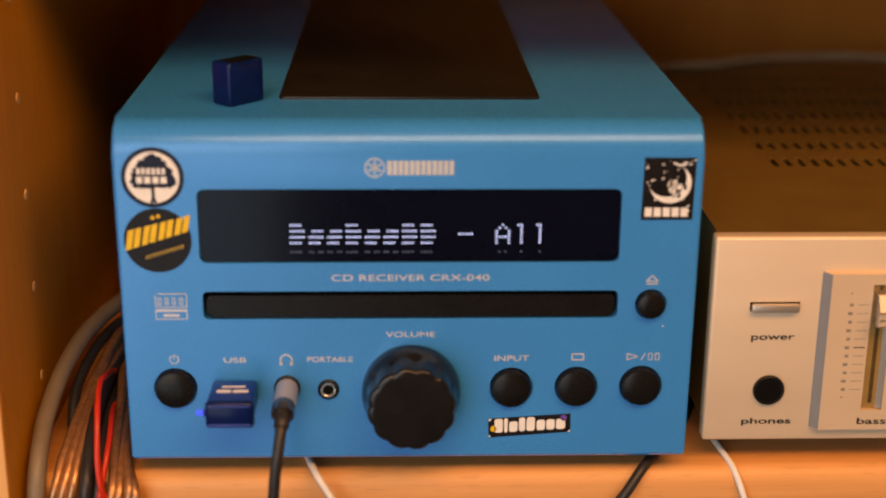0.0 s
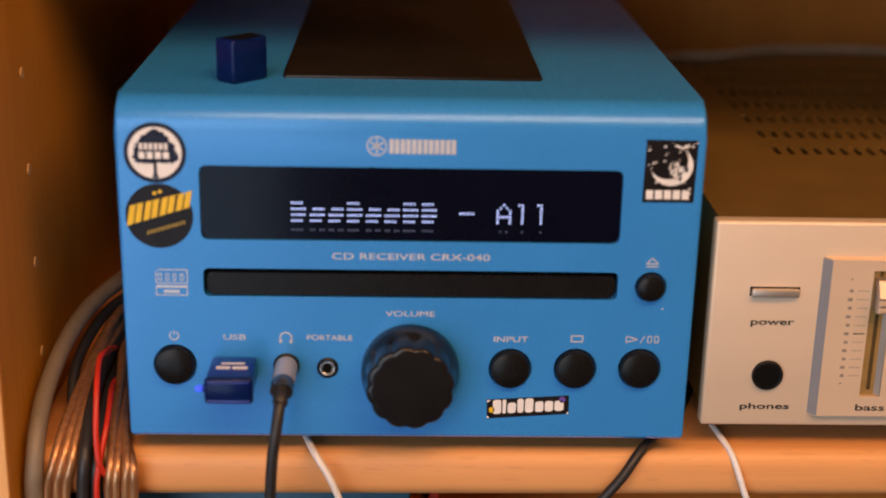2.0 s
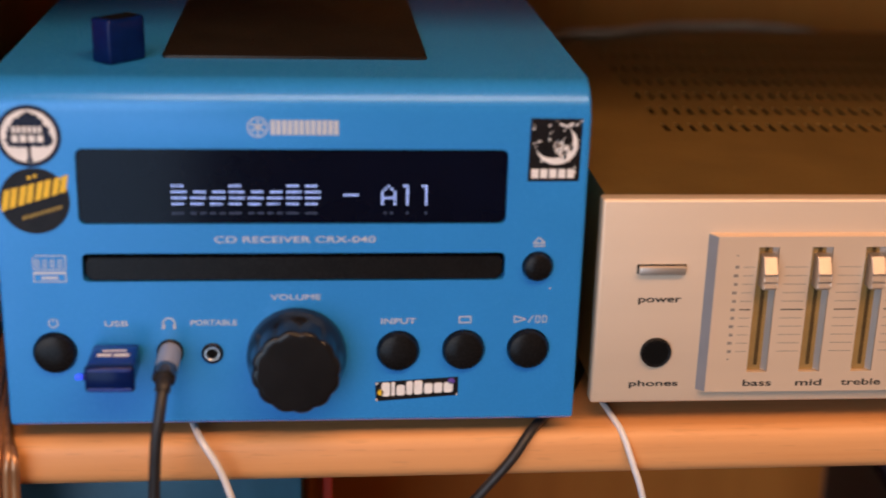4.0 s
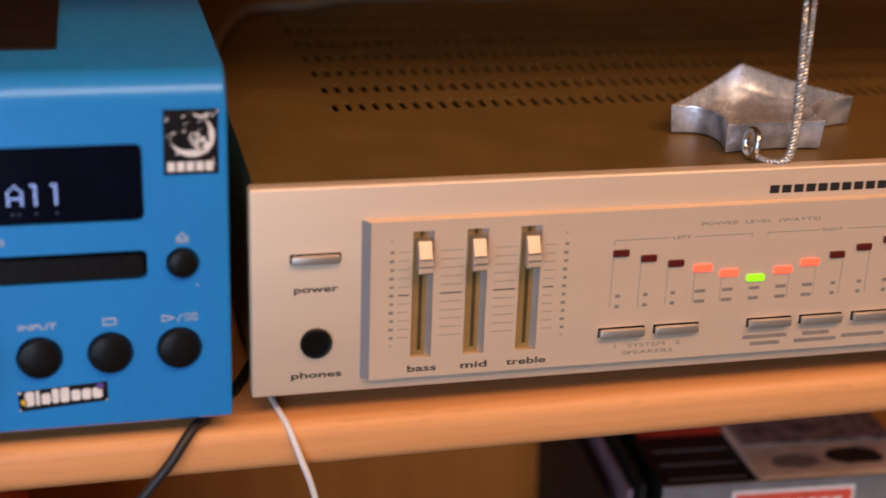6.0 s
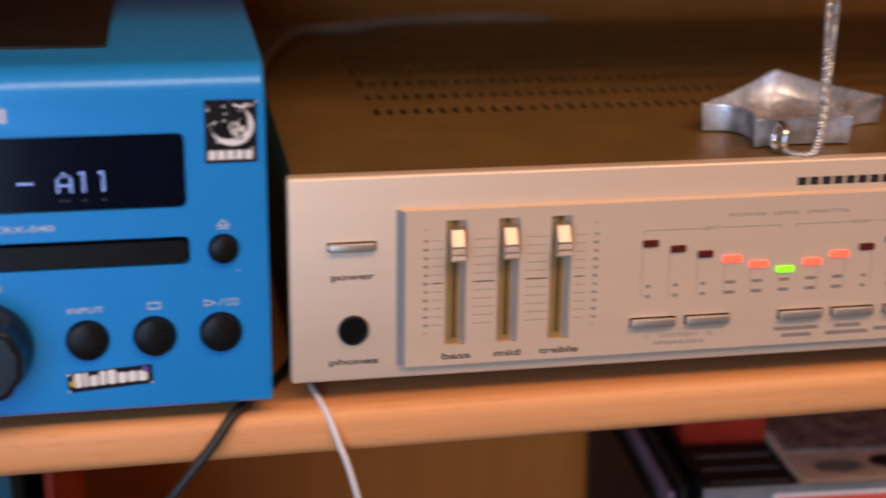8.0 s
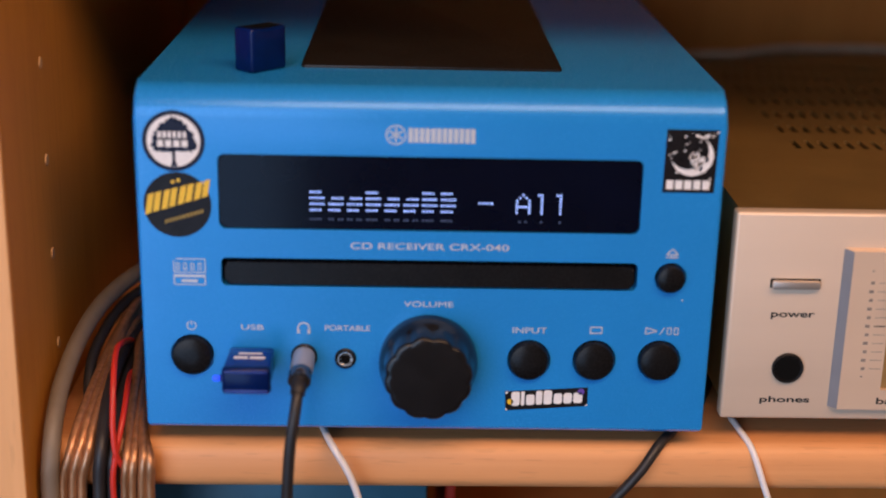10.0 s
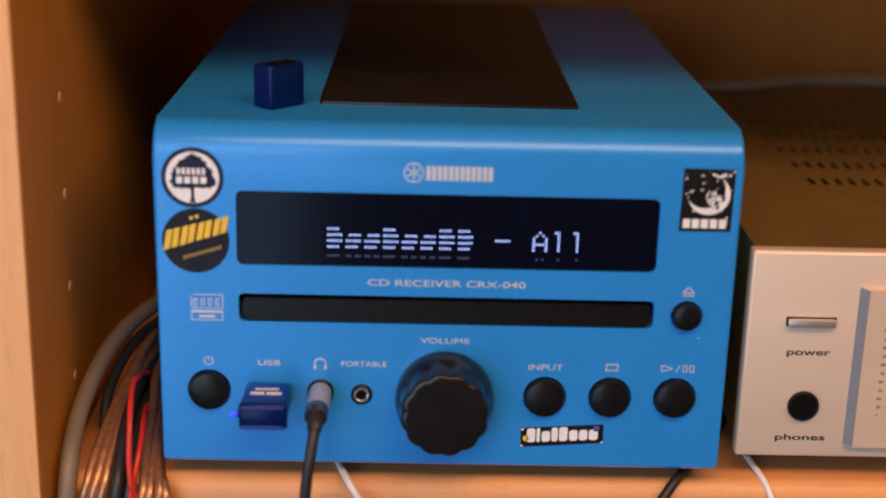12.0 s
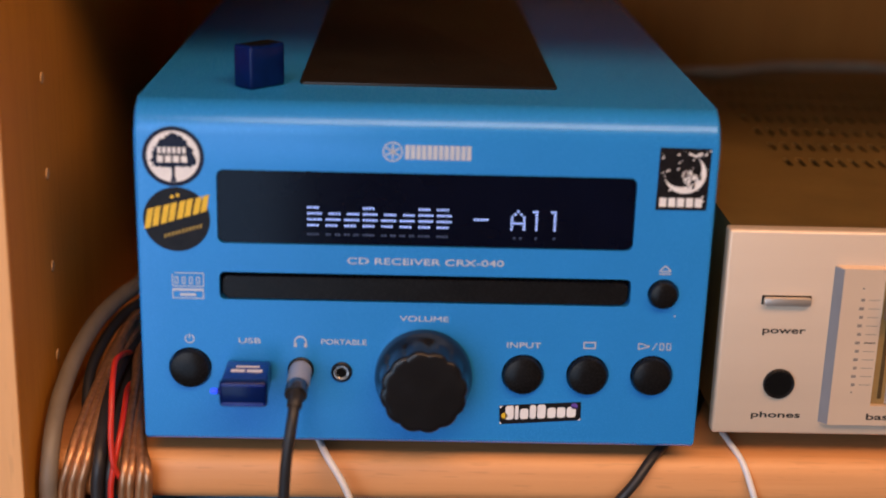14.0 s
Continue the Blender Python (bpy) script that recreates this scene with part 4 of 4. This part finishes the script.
        bars(tabs + [(u - (0.0008 if i in (0, 1, 2, 8, 9, 10) else 0.0019), u + (0.0008 if i in (0, 1, 2, 8, 9, 10) else 0.0019), zz - 0.0006, zz + 0.0006) for zz in (0.0386, 0.0349)],
             y, GREY_INK, amp, "level_figure")
    lettering("POWER  LEVEL  (WATTS)", 0.1487, 0.1915, 0.0617, 0.0633, y, GREY_INK, amp)
    lettering("LEFT", 0.1390, 0.1455, 0.0578, 0.0590, y, GREY_INK, amp)
    lettering("RIGHT", 0.1930, 0.2005, 0.0578, 0.0590, y, GREY_INK, amp)
    bars([(0.1186, 0.1380, 0.0583, 0.0585), (0.1465, 0.1673, 0.0583, 0.0585), (0.1728, 0.1920, 0.0583, 0.0585), (0.2025, 0.2213, 0.0583, 0.0585),
          (0.1186, 0.1188, 0.0566, 0.0583), (0.1671, 0.1673, 0.0572, 0.0583), (0.1728, 0.1730, 0.0572, 0.0583), (0.2211, 0.2213, 0.0566, 0.0583)], y, GREY_INK, amp, "bracket_line")
    lettering("1   SYSTEM   2", 0.1215, 0.1450, 0.0195, 0.0209, y, GREY_INK, amp)
    lettering("SPEAKERS", 0.1245, 0.1425, 0.0169, 0.0183, y, GREY_INK, amp)
    bars([(0.1680, 0.1845, 0.0195, 0.0209), (0.1710, 0.1820, 0.0169, 0.0183), (0.1905, 0.2005, 0.0195, 0.0209), (0.1875, 0.2035, 0.0169, 0.0183), (0.2055, 0.2220, 0.0176, 0.0190)], y, GREY_INK, amp, "caption_bar")
    # wordmark as plain black blocks
    bl = [(0.1730 + 0.00440 * i, 0.1730 + 0.00440 * i + 0.0034, 0.0714, 0.0742) for i in range(11)] + [(0.2222, 0.2248, 0.0714, 0.0756), (0.2268, 0.2345, 0.0716, 0.0738)]
    bars(bl, -0.00005, INK, amp, "wordmark_block", "black block")
    # cover with slotted top
    u0, u1, d0, d1, zt, th = 0.0022, AW - 0.0022, 0.0061, AD, 0.0796, 0.0011
    part("cover_side", block(u0, u0 + 0.0012, d0, d1, A0 + 0.002, zt - 0.0012), COVER, amp)
    part("cover_side", block(u1 - 0.0012, u1, d0, d1, A0 + 0.002, zt - 0.0012), COVER, amp)
    part("rear_panel", block(u0 + 0.0013, u1 - 0.0013, d1 - 0.002, d1, A0 + 0.002, zt - 0.0012), BLACK, amp)
    part("chassis", block(u0 + 0.0013, u1 - 0.0013, d0, d1 - 0.0021, A0 + 0.002, 0.0745), CHASSIS, amp)
    rows = [0.0868 + 0.0253 * k for k in range(7)]
    ln, pitch, wid, s0, ns = 0.0120, 0.0051, 0.0021, 0.0405, 66
    bm = bmesh.new()

    def quad_box(a, b, c, d, lean=0.0):
        v = [bm.verts.new(p) for z in (zt - th, zt) for p in ((a, c, z), (b, c, z), (b + lean, d, z), (a + lean, d, z))]
        for f in ((4, 5, 6, 7), (3, 2, 1, 0), (0, 1, 5, 4), (1, 2, 6, 5), (2, 3, 7, 6), (3, 0, 4, 7)):
            bm.faces.new([v[i] for i in f])
    edge = d0
    for q in rows:
        quad_box(u0, u1, edge, q)
        edge = q + ln
        quad_box(u0, s0, q, edge, 0)
        for k in range(ns - 1):
            quad_box(s0 + k * pitch + wid, s0 + (k + 1) * pitch, q, edge)
        quad_box(s0 + (ns - 1) * pitch + wid, u1, q, edge)
    quad_box(u0, u1, edge, d1)
    part("cover_top", bm, COVER, amp, "bronze painted cover with rows of vent slots")
    for fx in (0.045, AW - 0.045):
        for fy in (0.035, AD - 0.04):
            bm = bmesh.new()
            bmesh.ops.create_cone(bm, cap_ends=True, segments=24, radius1=0.014, radius2=0.015, depth=0.0120)
            bmesh.ops.translate(bm, verts=bm.verts, vec=(fx, fy, 0.0060))
            part("foot", bm, RUBBER, amp)


amplifier()


# ---- star-shaped pewter box with a cord chain, on the amplifier ----
def star_box():
    base = 0.0797
    st = thing("star_box", "open worn pewter star-shaped box on the amplifier", "ornament")
    corners = [(0.3404, 0.0498), (0.3500, 0.0230), (0.3868, 0.0242), (0.4132, 0.0535), (0.3925, 0.1060)]
    cx, cy = 0.3752, 0.0640
    hgt, sink = 0.0109, 0.0086
    ring, floor_ring = [], []
    for i in range(5):
        a, b = Vector(corners[i]), Vector(corners[(i + 1) % 5])
        mid = (a + b) / 2
        inward = (Vector((cx, cy)) - mid)
        depth = (0.26, 0.06, 0.24, 0.01, 0.01)[i]
        n = 8
        for k in range(n):
            t = k / n
            ring.append((a.lerp(b, t) + inward * depth * 4 * t * (1 - t), t))
            floor_ring.append(ring[-1][0].lerp(Vector((cx, cy)), 0.08))
    bm = bmesh.new()
    foot = [bm.verts.new((p.x + (cx - p.x) * 0.14, p.y + (cy - p.y) * 0.14, base)) for p, t in ring]
    low = [bm.verts.new((p.x + (cx - p.x) * 0.03, p.y + (cy - p.y) * 0.03, base + 0.0006)) for p, t in ring]
    top = [bm.verts.new((p.x, p.y, base + hgt - 0.0007 * 4 * t * (1 - t))) for p, t in ring]
    lip = [bm.verts.new((v.co.x + (cx - v.co.x) * 0.045, v.co.y + (cy - v.co.y) * 0.045, v.co.z)) for v in top]
    dish = [bm.verts.new((p.x, p.y, base + hgt - sink)) for p in floor_ring]
    n = len(ring)
    for i in range(n):
        j = (i + 1) % n
        bm.faces.new((foot[i], foot[j], low[j], low[i]))
        bm.faces.new((low[i], low[j], top[j], top[i]))
        bm.faces.new((top[i], top[j], lip[j], lip[i]))
        bm.faces.new((lip[i], lip[j], dish[j], dish[i]))
    bm.faces.new(foot[::-1])
    bm.faces.new(dish)
    bmesh.ops.recalc_face_normals(bm, faces=bm.faces)
    rims = [e for e in bm.edges if all(v in set(top) for v in e.verts)]
    bmesh.ops.bevel(bm, geom=rims, offset=0.0005, segments=2, affect="EDGES", profile=0.5)
    seams = [e for e in bm.edges if all(abs(v.co.z - base - hgt + sink) < 1e-6 for v in e.verts)]
    bmesh.ops.bevel(bm, geom=seams, offset=0.0008, segments=2, affect="EDGES", profile=0.5)
    body = part("body", bm, PEWTER, st)
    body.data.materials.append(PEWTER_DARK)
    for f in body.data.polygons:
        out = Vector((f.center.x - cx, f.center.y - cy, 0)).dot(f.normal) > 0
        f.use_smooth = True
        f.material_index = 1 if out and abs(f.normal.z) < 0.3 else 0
    body.data.set_sharp_from_angle(angle=radians(32))
    # hanging eye and its ring on the front wall
    ring = [(0.3572 + 0.0006 * math.sin(a), 0.0183 + 0.0044 * math.cos(a), base + 0.0056 + 0.0044 * math.sin(a)) for a in np.linspace(0, 2 * math.pi, 13)]
    part("eye", tube(ring, 0.0012, 12), STEEL, st, "bright metal ring", smooth=True)
    return base


STAR_BASE = star_box()


def twisted_cord(pts, r, turns_per_m, mat, parent, name):
    line = glide(pts, 60)
    for phase in (0, math.pi):
        strand, s, side = [], 0.0, Vector((1, 0.1, 0.05))
        for i, q in enumerate(line):
            t = (line[min(i + 1, len(line) - 1)] - line[max(i - 1, 0)]).normalized()
            side = (side - t * side.dot(t)).normalized()
            up = t.cross(side)
            if i:
                s += (q - line[i - 1]).length
            a = 2 * math.pi * turns_per_m * s + phase
            strand.append(q + (side * math.cos(a) + up * math.sin(a)) * r * 0.68)
        bm = bmesh.new()
        rings = []
        sd = Vector((1, 0.13, 0.07))
        for i, q in enumerate(strand):
            t = (strand[min(i + 1, len(strand) - 1)] - strand[max(i - 1, 0)]).normalized()
            sd = (sd - t * sd.dot(t)).normalized()
            up = t.cross(sd)
            rings.append([bm.verts.new(q + (sd * math.cos(k * math.pi / 3) + up * math.sin(k * math.pi / 3)) * r * 0.5) for k in range(6)])
        for a, b in zip(rings, rings[1:]):
            for k in range(6):
                bm.faces.new((a[k], a[(k + 1) % 6], b[(k + 1) % 6], b[k]))
        part(name, bm, mat, parent, smooth=True)


def chain():
    c = thing("hanging_chain", "fine twisted silver chain hanging down to the star box", "chain")
    z0 = STAR_BASE
    twisted_cord([(0.3564, 0.0166, z0 + 0.0040), (0.3582, 0.0140, z0 + 0.0018), (0.3616, 0.0110, z0 + 0.0012), (0.3654, 0.0094, z0 + 0.0022), (0.3676, 0.0100, z0 + 0.0070), (0.3677, 0.0100, z0 + 0.018),
                  (0.3674, 0.0100, z0 + 0.035), (0.3665, 0.0100, z0 + 0.055), (0.3632, 0.0105, 0.2108)], 0.0010, 400, CHAIN, c, "strand")
    twisted_cord([(0.3624, 0.0088, z0 + 0.0012), (0.3668, 0.0092, z0 + 0.0022), (0.3688, 0.0102, z0 + 0.0080), (0.3692, 0.0106, z0 + 0.020), (0.3696, 0.0108, z0 + 0.035), (0.3700, 0.0110, z0 + 0.055), (0.3707, 0.0115, 0.2108)],
                 0.0010, 400, CHAIN, c, "strand")


chain()


# ---- things on the lower shelf ----
def lower_things():
    z0 = -0.28
    t = part("blue_box", block(-0.022, 0.0915, 0.030, 0.24, z0, -0.0235, 0.002, 2), TEAL, None, smooth=True)
    tagged(t, "dark teal box standing under the shelf", "box")
    t = part("red_case", block(0.0985, 0.1025, 0.060, 0.20, z0, -0.040, 0.0008), CASE_RED, None)
    tagged(t, "narrow dark red case standing under the shelf", "case")
    m = pose(0.4180, 0.0635, 0, 0, 0, -3.5)
    box = thing("storage_box", "open grey storage box with a red label", "box", m)
    w, d, zt, th = 0.0580, 0.19, -0.0765, 0.0022
    part("front_wall", block(-w, w, 0, th, z0, zt, 0.0006), GREY_BOX, box)
    part("rear_wall", block(-w, w, d - th, d, z0, zt, 0.0006), GREY_BOX, box)
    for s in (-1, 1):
        # left end wall coloured near black to hold that side's shade
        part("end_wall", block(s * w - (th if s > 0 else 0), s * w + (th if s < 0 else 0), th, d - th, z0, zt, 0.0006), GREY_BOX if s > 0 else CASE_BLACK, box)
    part("bottom", block(-w + th, w - th, th, d - th, z0, z0 + th), GREY_BOX, box)
    lab = part("label", block(-0.0282, 0.0259, -0.0006, 0.0, -0.122, zt - 0.0035, 0.0002), STICK_WHITE, box, "red label with a pale border")
    part("label_field", block(-0.0267, 0.0244, -0.0009, -0.0006, -0.1205, zt - 0.0050), LABEL_RED, lab, "red label field")
    bars([(-0.0230 + 0.0056 * i, -0.0190 + 0.0056 * i, zt - 0.0155, zt - 0.0085) for i in range(8)], -0.0009, STICK_WHITE, lab, "letter_bar")
    bk = part("booklet", block(-0.0145, 0.0556, 0.004, 0.17, zt - 0.004, zt - 0.0005, 0.0008), BOOKLET, None, at=m)
    tagged(bk, "pale printed booklet lying on the open storage box", "booklet")
    gb = part("grey_booklet", block(-0.0130, 0.0550, 0.030, 0.168, zt - 0.0004, zt + 0.0010, 0.0004), GREY_PRINT, None, at=m)
    tagged(gb, "grey printed leaflet lying on the pale booklet", "leaflet")
    rr = random.Random(3)
    for bx, by, sx, sy in ((0.0335, 0.0185, 0.013, 0.0075), (0.006, 0.0165, 0.011, 0.006)):
        bm = bmesh.new()
        bm.faces.new([bm.verts.new((bx + sx * math.cos(a) * (0.8 + 0.35 * rr.random()), by + sy * math.sin(a) * (0.8 + 0.35 * rr.random()), zt - 0.0004)) for a in np.linspace(0, 2 * math.pi, 17)[:-1]])
        part("printed_blot", bm, INK if sx == 0.013 else GREY_INK, bk, "dark printed shape")
    bk2 = part("black_case", block(-0.0550, -0.0160, 0.004, 0.048, z0 + th, zt - 0.003, 0.0008), CASE_BLACK, None, at=m)
    tagged(bk2, "black plastic case inside the storage box", "case")
    for k in range(3):
        part("case_spine", block(-0.0520, -0.0180, 0.010 + 0.012 * k, 0.0112 + 0.012 * k, zt - 0.003, zt - 0.0026, 0.0002), GREY_BOX, bk2, "thin grey spine line")
    rc = part("red_case", block(-0.0540, -0.0150, 0.0490, 0.100, z0 + th, zt + 0.016, 0.001), CASE_RED, None, at=m)
    tagged(rc, "red case standing in the storage box", "case")
    bs = part("black_case", block(-0.0145, 0.0550, 0.004, 0.17, z0 + th, zt - 0.0042, 0.0008), CASE_BLACK, None, at=m)
    tagged(bs, "dark case beneath the booklet in the storage box", "case")
    for k, (mat, lean) in enumerate(((CASE_BLACK, 4), (CASE_PALE, 3), (CASE_BLACK, 5))):
        ps = part("record_sleeve", block(-0.0012, 0.0012, 0, 0.12, 0, 0.205 - 0.006 * k, 0.0004), mat, None, at=pose(0.3568 - 0.0045 * k, 0.069 + 0.006 * k, z0, 0, -lean * 0.3, -3.5))
        tagged(ps, "thin worn sleeve standing beside the storage box", "sleeve")


lower_things()
